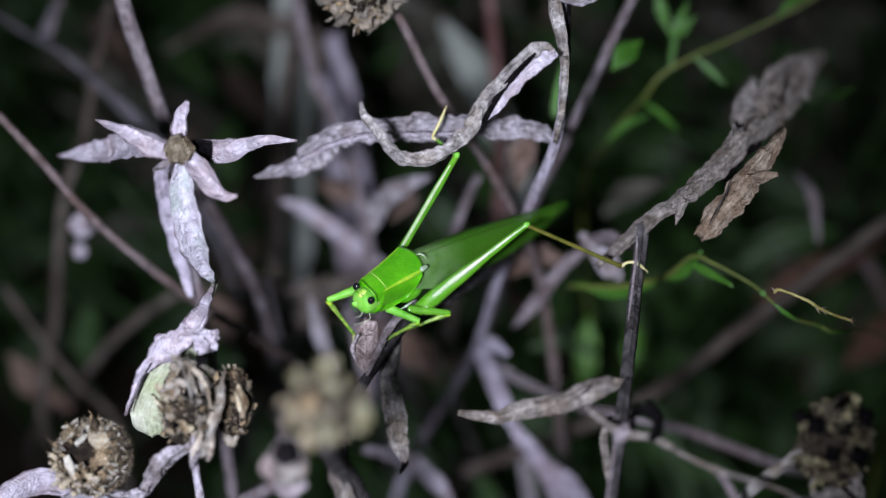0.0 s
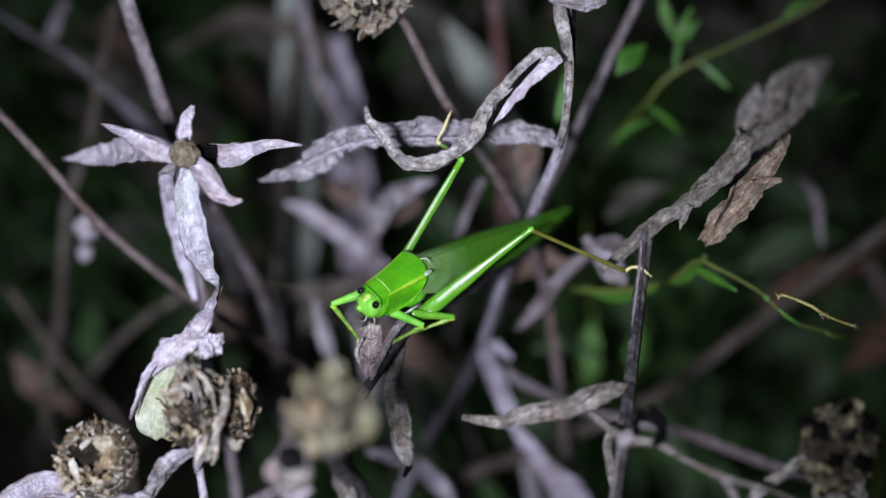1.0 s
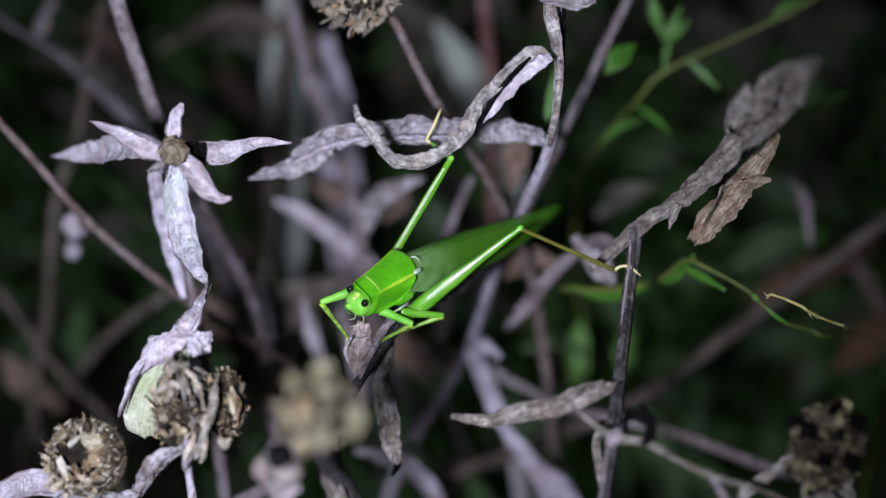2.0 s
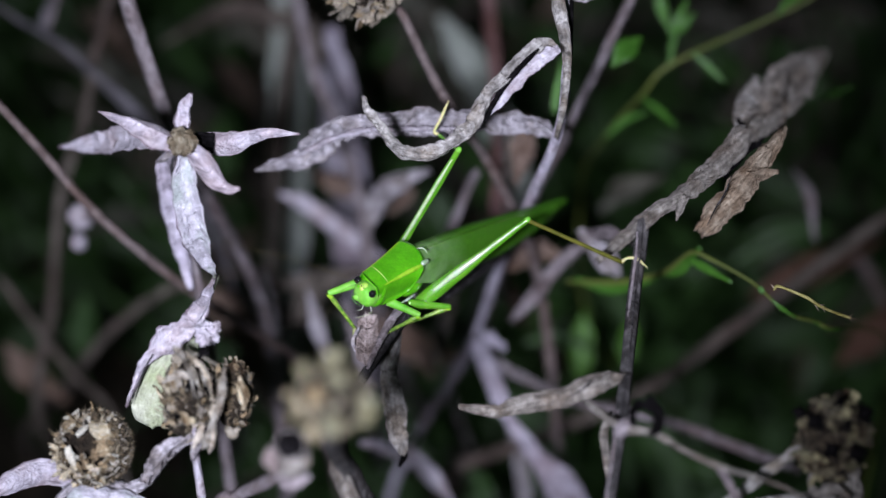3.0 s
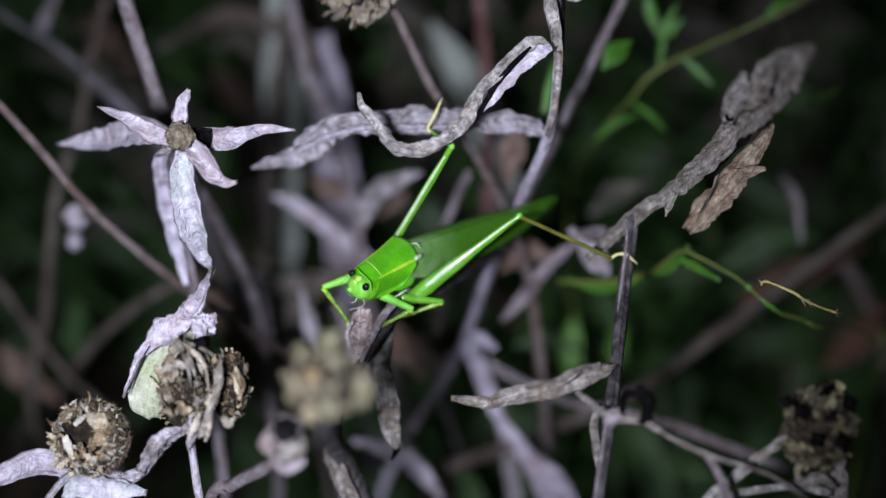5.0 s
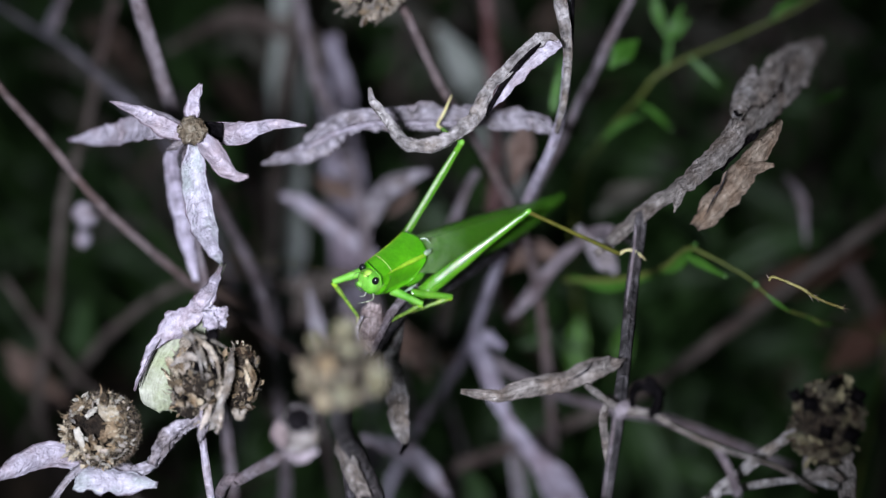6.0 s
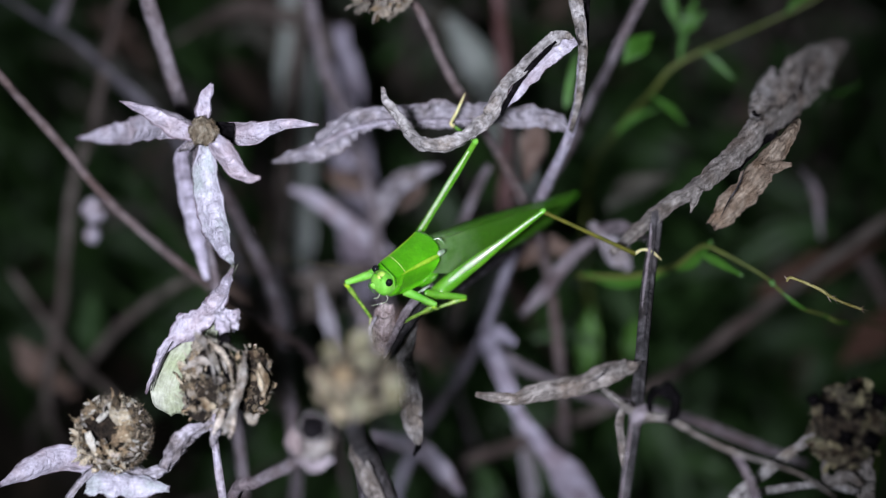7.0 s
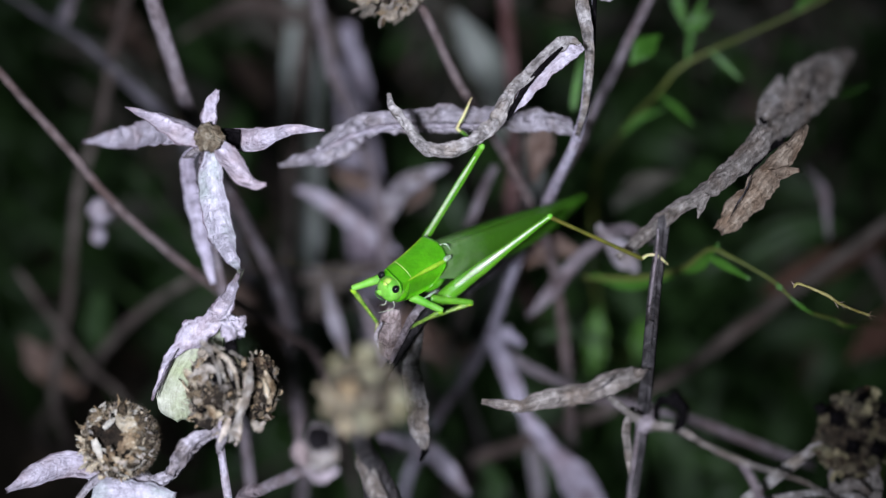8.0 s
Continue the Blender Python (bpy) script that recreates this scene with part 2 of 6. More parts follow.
def wing_matter():
    """Leaf-green wing with a net of veins and a clear whitish patch by its root."""
    mat, tree, bsdf = nodes_of("insect_wing", 0.4, 0.5)
    coord = tree.nodes.new("ShaderNodeTexCoord")
    cells = tree.nodes.new("ShaderNodeTexVoronoi")
    cells.feature = "DISTANCE_TO_EDGE"
    cells.inputs["Scale"].default_value = 1700
    stretch = tree.nodes.new("ShaderNodeMapping")
    stretch.inputs["Scale"].default_value = (0.45, 1, 1)
    tree.links.new(coord.outputs["Object"], stretch.inputs["Vector"])
    tree.links.new(stretch.outputs["Vector"], cells.inputs["Vector"])
    vein = ramp_node(tree, cells.outputs["Distance"], [(0.0, (0.054, 0.155, 0.012)), (0.10, (0.036, 0.122, 0.007))])
    split = tree.nodes.new("ShaderNodeSeparateXYZ")
    tree.links.new(coord.outputs["Object"], split.inputs["Vector"])
    near = tree.nodes.new("ShaderNodeMapRange")
    near.inputs["From Min"].default_value, near.inputs["From Max"].default_value = -0.0135, -0.0035
    tree.links.new(split.outputs["X"], near.inputs["Value"])
    blot = noise_node(tree, 420, 3)
    patch = tree.nodes.new("ShaderNodeMath")
    patch.operation = "MULTIPLY"
    tree.links.new(near.outputs["Result"], patch.inputs[0])
    spots = ramp_node(tree, blot.outputs["Fac"], [(0.36, (0.22, 0.22, 0.22)), (0.64, (0.9, 0.9, 0.9))])
    tree.links.new(spots.outputs["Color"], patch.inputs[1])
    clear = tree.nodes.new("ShaderNodeRGB")
    clear.outputs[0].default_value = (0.25, 0.40, 0.17, 1)
    tree.links.new(mix_node(tree, patch.outputs[0], vein.outputs["Color"], clear.outputs[0]), bsdf.inputs["Base Color"])
    bsdf.inputs["Subsurface Weight"].default_value = 0.2
    bsdf.inputs["Subsurface Radius"].default_value = (0.4, 1.0, 0.15)
    bsdf.inputs["Subsurface Scale"].default_value = 0.0006
    solid = tree.nodes.new("ShaderNodeMapRange")
    solid.inputs["To Min"].default_value, solid.inputs["To Max"].default_value = 1.0, 0.55
    tree.links.new(patch.outputs[0], solid.inputs["Value"])
    tree.links.new(solid.outputs["Result"], bsdf.inputs["Alpha"])
    bump_node(tree, bsdf, cells.outputs["Distance"], 0.12, 0.0002)
    return mat


WING = wing_matter()

# ---- shape kit: lengths in millimetres ----
FACE = Vector((-0.15, -0.72, 0.68)).normalized()   # the side from which light falls and to which dry leaves open
PLACE = {}


class Shape:
    def __init__(self):
        self.verts, self.faces, self.grain, self.margin = [], [], [], []

    def add(self, verts, faces, grain=None, margin=None):
        n = len(self.verts)
        self.margin += margin or [0.0] * len(verts)
        self.grain += grain or [(0.0, 0.0)] * len(verts)
        self.verts += [tuple(v) for v in verts]
        self.faces += [tuple(i + n for i in f) for f in faces]
        return self


def mesh_of(name, shape, material, shift=None, smooth=True):
    data = bpy.data.meshes.new(name)
    shift = shift or Matrix.Identity(4)
    data.from_pydata([shift @ (Vector(v) * 0.001) for v in shape.verts], [], shape.faces)
    data.materials.append(material)
    if any(u or v for u, v in shape.grain):
        layer = data.uv_layers.new(name="grain")
        flat = [c for loop in data.loops for c in shape.grain[loop.vertex_index]]
        layer.data.foreach_set("uv", flat)
    if any(shape.margin):
        layer = data.uv_layers.new(name="margin")
        layer.data.foreach_set("uv", [c for loop in data.loops for c in (shape.margin[loop.vertex_index], 0.0)])
    if smooth:
        data.polygons.foreach_set("use_smooth", [True] * len(data.polygons))
    data.update()
    return data


def thing(name, label, category, m, group="", kind=""):
    ob = new(name)
    ob.empty_display_size = 0.01
    ob.matrix_basis = m
    PLACE[ob] = m
    return tagged(ob, label, category, group, kind)


def part(name, shape, material, parent, label="", local=False, smooth=True):
    m = PLACE[parent]
    ob = new(name, mesh_of(name, shape, material, None if local else m.inverted(), smooth))
    ob.parent = parent
    PLACE[ob] = m
    return tagged(ob, label)


def whole(name, shape, material, label, category, kind="", group=""):
    return tagged(new(name, mesh_of(name, shape, material)), label, category, group, kind)


def spline(points, n):
    p = [Vector(v) for v in points]
    p = [2 * p[0] - p[1]] + p + [2 * p[-1] - p[-2]]
    out = []
    for i in range(n):
        s = i / (n - 1) * (len(p) - 3)
        k = min(int(s), len(p) - 4)
        t = s - k
        a, b, c, d = p[k:k + 4]
        out.append(0.5 * (2 * b + (c - a) * t + (2 * a - 5 * b + 4 * c - d) * t * t + (3 * b - a - 3 * c + d) * t ** 3))
    return out


def along(values, s):
    if not isinstance(values, (list, tuple)):
        return values
    x = s * (len(values) - 1)
    k = min(int(x), len(values) - 2)
    t = x - k
    t = t * t * (3 - 2 * t)
    return values[k] * (1 - t) + values[k + 1] * t


def tangents(path):
    return [(path[min(i + 1, len(path) - 1)] - path[max(i - 1, 0)]).normalized() for i in range(len(path))]


def stalk(points, radius, seed=0, sides=10, steps=0, ridge=0.12, knots=0.12):
    """A tapering, slightly knotty and grooved stem through the points."""
    n = steps or max(8, 6 * (len(points) - 1))
    path = spline(points, n)
    ways = tangents(path)
    side = ways[0].orthogonal().normalized()
    shape, verts, faces, grain, far = Shape(), [], [], [], 0.0
    for i, (p, w) in enumerate(zip(path, ways)):
        far += (p - path[i - 1]).length if i else 0.0
        side = (side - w * side.dot(w)).normalized()
        up = w.cross(side)
        r = along(radius, i / (n - 1))
        r *= 1 + knots * noise.noise(Vector((i * 0.45, seed * 7.7, 0.3)))
        for k in range(sides):
            a = 2 * math.pi * k / sides
            g = 1 + ridge * (1 if k % 2 else -1) + 0.5 * ridge * noise.noise(Vector((i * 0.6, k * 1.7, seed)))
            verts.append(p + (side * math.cos(a) + up * math.sin(a)) * r * g)
            grain.append((far + seed * 3, abs(a - math.pi) * r))
    for i in range(n - 1):
        for k in range(sides):
            j = (k + 1) % sides
            faces.append((i * sides + k, i * sides + j, (i + 1) * sides + j, (i + 1) * sides + k))
    faces.append(tuple(range(sides))[::-1])
    faces.append(tuple((n - 1) * sides + k for k in range(sides)))
    return shape.add(verts, faces, grain)


def blade(points, widths, twist=0.0, cup=0.0, crumple=0.35, rag=0.12, seed=0, rows=44, cols=9, thick=0.16, face=None, rib=0.1, wave=0.0, roll=0.35, fold=0.3):
    """A withered leaf along the points: cupped, twisted, wrinkled, with a ragged edge, a midrib and real thickness."""
    path = spline(points, rows)
    ways = tangents(path)
    face = Vector(face) if face else FACE
    top, low, far, grain, margin = [], [], 0.0, [], []
    for i, (p, w) in enumerate(zip(path, ways)):
        s = i / (rows - 1)
        far += (p - path[i - 1]).length if i else 0.0
        side = w.cross(face)
        side = side.normalized() if side.length > 1e-4 else w.orthogonal().normalized()
        turn = Matrix.Rotation(radians(along(twist, s)), 3, w)
        side = turn @ side
        up = side.cross(w).normalized()
        width = along(widths, s)
        c = along(cup, s)
        for k in range(cols):
            v = 2 * k / (cols - 1) - 1
            edge = 1 + rag * noise.noise(Vector((far * 0.6, seed * 3.1, 5 if v > 0 else 9))) * 1.7 + 0.7 * rag * noise.noise(Vector((far * 1.5, seed * 3.1, 15 if v > 0 else 19)))
            angle = c * v
            half = width / 2
            if abs(c) > 0.05:
                x, h = half * math.sin(angle) / c, half * (1 - math.cos(angle)) / c
            else:
                x, h = half * v, 0.0
            x *= edge if abs(v) > 0.6 else 1
            q = Vector((far * 0.42, v * width * 0.24, seed * 5.3))
            soft = crumple * min(1.0, width / 2.5)
            h += soft * (noise.noise(q * 1.3) + 0.6 * noise.noise(q * 2.9))
            h += soft * 0.3 * noise.noise(Vector((far * 0.55, v * width * 1.1, seed * 4.1)))
            h -= soft * 0.5 * max(0.0, 1 - 5 * abs(noise.noise(Vector((far * 0.2 + v * 0.5, v * width * 0.45, seed * 1.9)))))
            h += crumple * 0.5 * min(1.0, width / 2.5) * noise.noise(Vector((far * 0.1, v * 3.4, seed * 2.9)))
            h += wave * math.sin(i * 0.7 + seed) * abs(v) + rib * max(0.0, 1 - abs(v) * 5)
            h -= fold * half * (1 - abs(v)) * (1 + 0.4 * noise.noise(Vector((far * 0.15, 1, seed))))
            h += roll * width * max(0.0, abs(v) - 0.55) ** 2 * (1 + 0.8 * noise.noise(Vector((far * 0.25, 3 if v > 0 else 7, seed))))
            base = p + side * x + up * h
            t = thick * (0.5 + 0.5 * (1 - abs(v)))
            grain.append((far + seed * 11.3, v * width / 2 + seed))
            margin.append(max(abs(v), 3 * s - 2))
            top.append(base + up * t / 2)
            low.append(base - up * t / 2)
    n, faces = rows * cols, []
    at = lambda i, k: i * cols + k
    for i in range(rows - 1):
        for k in range(cols - 1):
            faces.append((at(i, k), at(i, k + 1), at(i + 1, k + 1), at(i + 1, k)))
            faces.append((n + at(i, k), n + at(i + 1, k), n + at(i + 1, k + 1), n + at(i, k + 1)))
        faces.append((at(i, 0), at(i + 1, 0), n + at(i + 1, 0), n + at(i, 0)))
        faces.append((at(i, cols - 1), n + at(i, cols - 1), n + at(i + 1, cols - 1), at(i + 1, cols - 1)))
    for k in range(cols - 1):
        faces.append((at(0, k), n + at(0, k), n + at(0, k + 1), at(0, k + 1)))
        faces.append((at(rows - 1, k), at(rows - 1, k + 1), n + at(rows - 1, k + 1), n + at(rows - 1, k)))
    return Shape().add(top + low, faces, grain + grain, margin + margin)


def ball(center, radii, axis=(0, 0, 1), rough=0.0, seed=0, rings=14, sides=20, freq=0.6, forward=None):
    """A rounded lump, long axis along `axis`, with an uneven skin."""
    z = Vector(axis).normalized()
    x = (Vector(forward) - z * Vector(forward).dot(z)).normalized() if forward else z.orthogonal().normalized()
    y = z.cross(x)
    c = Vector(center)
    verts, faces = [], []
    for i in range(rings + 1):
        a = math.pi * i / rings
        for k in range(sides):
            b = 2 * math.pi * k / sides
            d = x * (math.sin(a) * math.cos(b) * radii[0]) + y * (math.sin(a) * math.sin(b) * radii[1]) + z * (math.cos(a) * radii[2])
            g = 1 + rough * noise.noise(d * freq + Vector((seed, seed * 1.7, 0))) + 0.5 * rough * noise.noise(d * freq * 2.7 + Vector((seed, 3, 0)))
            verts.append(c + d * g)
    for i in range(rings):
        for k in range(sides):
            j = (k + 1) % sides
            faces.append((i * sides + k, (i + 1) * sides + k, (i + 1) * sides + j, i * sides + j))
    return Shape().add(verts, faces)


def scale_mesh(name, length, width, curl, material, seed):
    """One small papery bract with its foot at the origin, standing along z, curling towards x."""
    rows, verts, faces = 5, [], []
    rnd = random.Random(seed)
    for side in (0.5, -0.5):
        for i in range(rows):
            s = i / (rows - 1)
            w = width * (0.7 + 0.75 * s - 0.95 * s ** 3) * (1 + 0.5 * (rnd.random() - 0.5))
            bend = curl * s * s
            for v in (-1, 0, 1):
                verts.append((bend * length + 0.22 * width * abs(v) + side * 0.10, v * w / 2, s * length * (1 - 0.25 * abs(curl) * s)))
    n = rows * 3
    for i in range(rows - 1):
        for k in range(2):
            a = i * 3 + k
            faces += [(a, a + 1, a + 4, a + 3), (n + a, n + a + 3, n + a + 4, n + a + 1)]
        for a in (i * 3, i * 3 + 2):
            faces.append((a, a + 3, n + a + 3, n + a))
    faces.append((n - 3, n - 2, 2 * n - 2, 2 * n - 3))
    faces.append((n - 2, n - 1, 2 * n - 1, 2 * n - 2))
    return mesh_of(name, Shape().add(verts, faces), material)


SHRED = dry_matter("shredded_bract", (0.18, 0.15, 0.13), (0.55, 0.51, 0.47), (0.90, 0.87, 0.84), (0.60, 0.52, 0.44), coarse=500, fine=2400, rough=0.7, random_shift=0.45)
GOLD = dry_matter("straw_bract", (0.12, 0.10, 0.07), (0.40, 0.37, 0.28), (0.74, 0.70, 0.56), (0.5, 0.42, 0.3), coarse=500, fine=2400, rough=0.6, random_shift=0.6)
BRACTS = [scale_mesh("bract", 1.4 + 0.25 * k, 0.5 + 0.22 * (k % 3), (-0.35, 0.1, 0.3, 0.55, -0.1)[k], BRACT, k) for k in range(5)]
DUSKY = dry_matter("dusky_bract", (0.06, 0.055, 0.035), (0.21, 0.19, 0.135), (0.48, 0.45, 0.35), (0.55, 0.5, 0.4), coarse=600, fine=2600, rough=0.7, random_shift=0.5)
BROADS = [scale_mesh("bract", 2.2 + 0.2 * k, 1.9 + 0.2 * (k % 3), (-0.2, 0.2, 0.4, 0.05, -0.1)[k], (GOLD, DUSKY, GOLD, DUSKY, GOLD)[k], 40 + k) for k in range(5)]
UMBER = dry_matter("dark_husk", (0.02, 0.013, 0.009), (0.08, 0.055, 0.038), (0.22, 0.16, 0.11), (0.5, 0.4, 0.3), coarse=500, fine=2400, rough=0.4, random_shift=0.5)
MOSSY = dry_matter("greenish_husk", (0.10, 0.095, 0.05), (0.42, 0.40, 0.26), (0.86, 0.83, 0.64), (0.5, 0.45, 0.35), coarse=600, fine=2600, rough=0.6, random_shift=0.6)
AMBER = dry_matter("amber_husk", (0.09, 0.068, 0.042), (0.34, 0.275, 0.19), (0.84, 0.76, 0.62), (0.5, 0.4, 0.3), coarse=500, fine=2400, rough=0.3, random_shift=0.55)
GREYISH = dry_matter("grey_husk", (0.17, 0.15, 0.125), (0.42, 0.385, 0.335), (0.86, 0.82, 0.75), (0.6, 0.52, 0.44), coarse=500, fine=2400, rough=0.5, random_shift=0.5)
SEEDS = [scale_mesh("seed", 1.15 + 0.15 * k, 0.65 + 0.2 * k, (0.1, -0.15, 0.25)[k], SEED, 20 + k) for k in range(3)]


def strip_mesh(name, length, width, curl, material, seed):
    """A torn, crumpled strip of bract with its foot at the origin, standing along z, curling towards x."""
    pts = [(0, 0, 0), (-0.12 * curl * length, 0.05 * length, length * 0.35), (0.1 * curl * length, -0.04 * length, length * 0.7), (curl * length * 0.6, 0, length)]
    return mesh_of(name, blade(pts, [width * 0.6, width, width * 0.9, width * 0.25], [0, 35, -30], 0.35, 0.7, 0.45, seed, 7, 4, 0.09, (1, 0.2, 0)), material)


HUSKY = dry_matter("brown_husk", (0.05, 0.036, 0.024), (0.20, 0.155, 0.105), (0.52, 0.44, 0.33), (0.5, 0.4, 0.3), coarse=500, fine=2400, rough=0.45, random_shift=0.6)
TATTERS = [strip_mesh("bract", (1.9, 1.5, 1.8, 1.4, 2.0, 1.3, 1.7, 1.6, 2.4, 2.0)[k], (1.2, 1.4, 0.9, 1.2, 0.5, 1.0, 1.3, 0.8, 0.22, 0.25)[k], (0.25, -0.2, 0.35, 0.1, -0.3, 0.4, -0.1, 0.25, 0.3, -0.3)[k], (GREYISH, SHRED, HUSKY, GREYISH, SEED, BRACT, GREYISH, AMBER, SHRED, SEED)[k], 170 + k) for k in range(10)]
SCORCHED = [strip_mesh("bract", (1.7, 1.4, 1.6, 1.3, 1.6, 1.2)[k], (1.0, 0.9, 0.6, 1.1, 0.7, 0.8)[k], (0.3, -0.25, 0.4, 0.1, -0.3, 0.4)[k], (AMBER, HUSKY, GREYISH, BRACT, AMBER, UMBER)[k], 190 + k) for k in range(6)]
MOSSES = [strip_mesh("bract", (1.6, 1.3, 1.7, 1.2, 1.5)[k], (1.0, 1.2, 0.8, 1.1, 0.9)[k], (0.3, -0.25, 0.4, 0.2, -0.3)[k], (MOSSY, MOSSY, MOSSY, DUSKY, UMBER)[k], 250 + k) for k in range(5)]
BRISTLY = [strip_mesh("bract", (1.5, 1.2, 1.4, 1.0, 1.3, 1.1)[k], (0.2, 0.3, 0.15, 0.3, 0.2, 0.3)[k], (0.5, -0.4, 0.6, 0.2, -0.5, 0.4)[k], (HUSKY, UMBER, BRACT, FUZZ, UMBER, BRACT)[k], 210 + k) for k in range(6)]
RAGGED = [strip_mesh("bract", (1.6, 1.2, 1.8, 1.3, 1.0)[k], (0.5, 0.7, 0.4, 0.6, 0.55)[k], (0.4, -0.3, 0.5, 0.2, -0.4)[k], (SEED, SHRED, BRACT, SEED, BRACT)[k], 230 + k) for k in range(5)]
MEMBRANES = [strip_mesh("membrane", 1.9 + 0.3 * k, 1.5, (0.3, -0.2, 0.4)[k], (HUSKY, AMBER, HUSKY)[k], 280 + k) for k in range(3)]
FLAKES = [strip_mesh("flake", (0.9, 0.7, 1.1, 0.8)[k], (0.6, 0.7, 0.5, 0.45)[k], (0.3, -0.3, 0.4, 0.1)[k], (IVORY, SEED, IVORY, AMBER)[k], 320 + k) for k in range(4)]
PLUMP = [scale_mesh("seed", 1.7 + 0.2 * k, 0.7, (0.1, -0.1, 0.15)[k], IVORY, 26 + k) for k in range(3)]


def stand(place, way, spin, size):
    """A pose in metres at a place given in millimetres, its z along `way`."""
    q = Vector(way).to_track_quat("Z", "X").to_matrix().to_4x4()
    return Matrix.Translation(Vector(place) * 0.001) @ q @ Matrix.Rotation(spin, 4, "Z") @ Matrix.Diagonal((size, size, size, 1))


def seed_head(plant, center, radius, axis, seed, bracts, seeds, fuzz, squash=0.9, lean=0.5, big=1.0, open_top=0.45, loose=0.4, pieces=BRACTS, label="dry brown seed head with papery bracts", gaps=1.0):
    """A withered composite flower: a dark core, papery bracts all round, pale seeds in the open top, fine bristles."""
    rnd = random.Random(seed)
    z = Vector(axis).normalized()
    c = Vector(center)
    core = part("seed_head", ball(c, (radius * 0.78, radius * 0.78, radius * squash * 0.8), z, 0.28, seed), CORE, plant, label)
    back = PLACE[plant].inverted()
    for k in range(bracts):
        h = 1 - 2 * (k + 0.5) / bracts
        a = k * 2.39996 + rnd.uniform(-0.3, 0.3)
        x = z.orthogonal().normalized()
        y = z.cross(x)
        r = math.sqrt(max(0, 1 - h * h))
        out = x * (r * math.cos(a)) + y * (r * math.sin(a)) + z * h
        if h > 1 - open_top and rnd.random() < 0.75 or noise.noise(out * 2.3 + Vector((seed, 0, 0))) > gaps:
            continue
        jig = Vector((rnd.uniform(-1, 1), rnd.uniform(-1, 1), rnd.uniform(-1, 1)))
        climb = z - out * z.dot(out)
        climb = climb.normalized() if climb.length > 0.05 else x
        flare = lean + (0.25 if h > 0.35 else 0.0) + rnd.uniform(-0.15, 0.3)
        way = (climb + out * flare + jig * loose).normalized()
        oval = out + z * (h * (squash - 1))
        place = c + oval * radius * (0.72 + 0.12 * rnd.random()) - climb * radius * 0.12
        across = (out + jig * 0.25 - way * way.dot(out + jig * 0.25)).normalized()
        turn = Matrix((across, way.cross(across), way)).transposed().to_4x4()
        size = big * rnd.uniform(0.7, 1.25) * radius / 5.2
        ob = new("bract", pieces[rnd.randrange(len(pieces))])
        ob.parent = core
        ob.matrix_basis = back @ Matrix.Translation(place * 0.001) @ turn @ Matrix.Diagonal((size, size, size, 1))
    for k in range(seeds):
        a, r = rnd.uniform(0, 6.28), radius * 0.62 * math.sqrt(rnd.random())
        x = z.orthogonal().normalized()
        place = c + z * radius * squash * rnd.uniform(0.68, 0.86) + (x * math.cos(a) + z.cross(x) * math.sin(a)) * r
        way = (z + Vector((rnd.uniform(-1, 1), rnd.uniform(-1, 1), rnd.uniform(-1, 1))) * 1.0).normalized()
        ob = new("seed", SEEDS[rnd.randrange(3)])
        ob.parent = core
        ob.matrix_basis = back @ stand(place, way, rnd.uniform(0, 6.28), rnd.choice((0.7, 0.95, 1.2, 1.5)) * radius / 5.2)
    if fuzz:
        hair = Shape()
        for k in range(fuzz):
            out = Vector((rnd.gauss(0, 1), rnd.gauss(0, 1), rnd.gauss(0, 1))).normalized()
            if out.dot(z) > 0.72:
                continue
            place = c + (out + z * (out.dot(z) * (squash - 1))) * radius * 0.78
            way = (out + z * 0.35 + Vector((rnd.gauss(0, 0.6), rnd.gauss(0, 0.6), rnd.gauss(0, 0.6)))).normalized()
            side = way.orthogonal().normalized() * 0.06
            other = way.cross(side)
            tip = place + way * radius * rnd.uniform(0.12, 0.3)
            hair.add([place + side, place - side * 0.5 + other, place - side * 0.5 - other, tip], [(0, 1, 3), (1, 2, 3), (2, 0, 3), (0, 2, 1)])
        tagged(part("bristles", hair, FUZZ, core, "fine brown bristles"), kind="stuff")
    return core


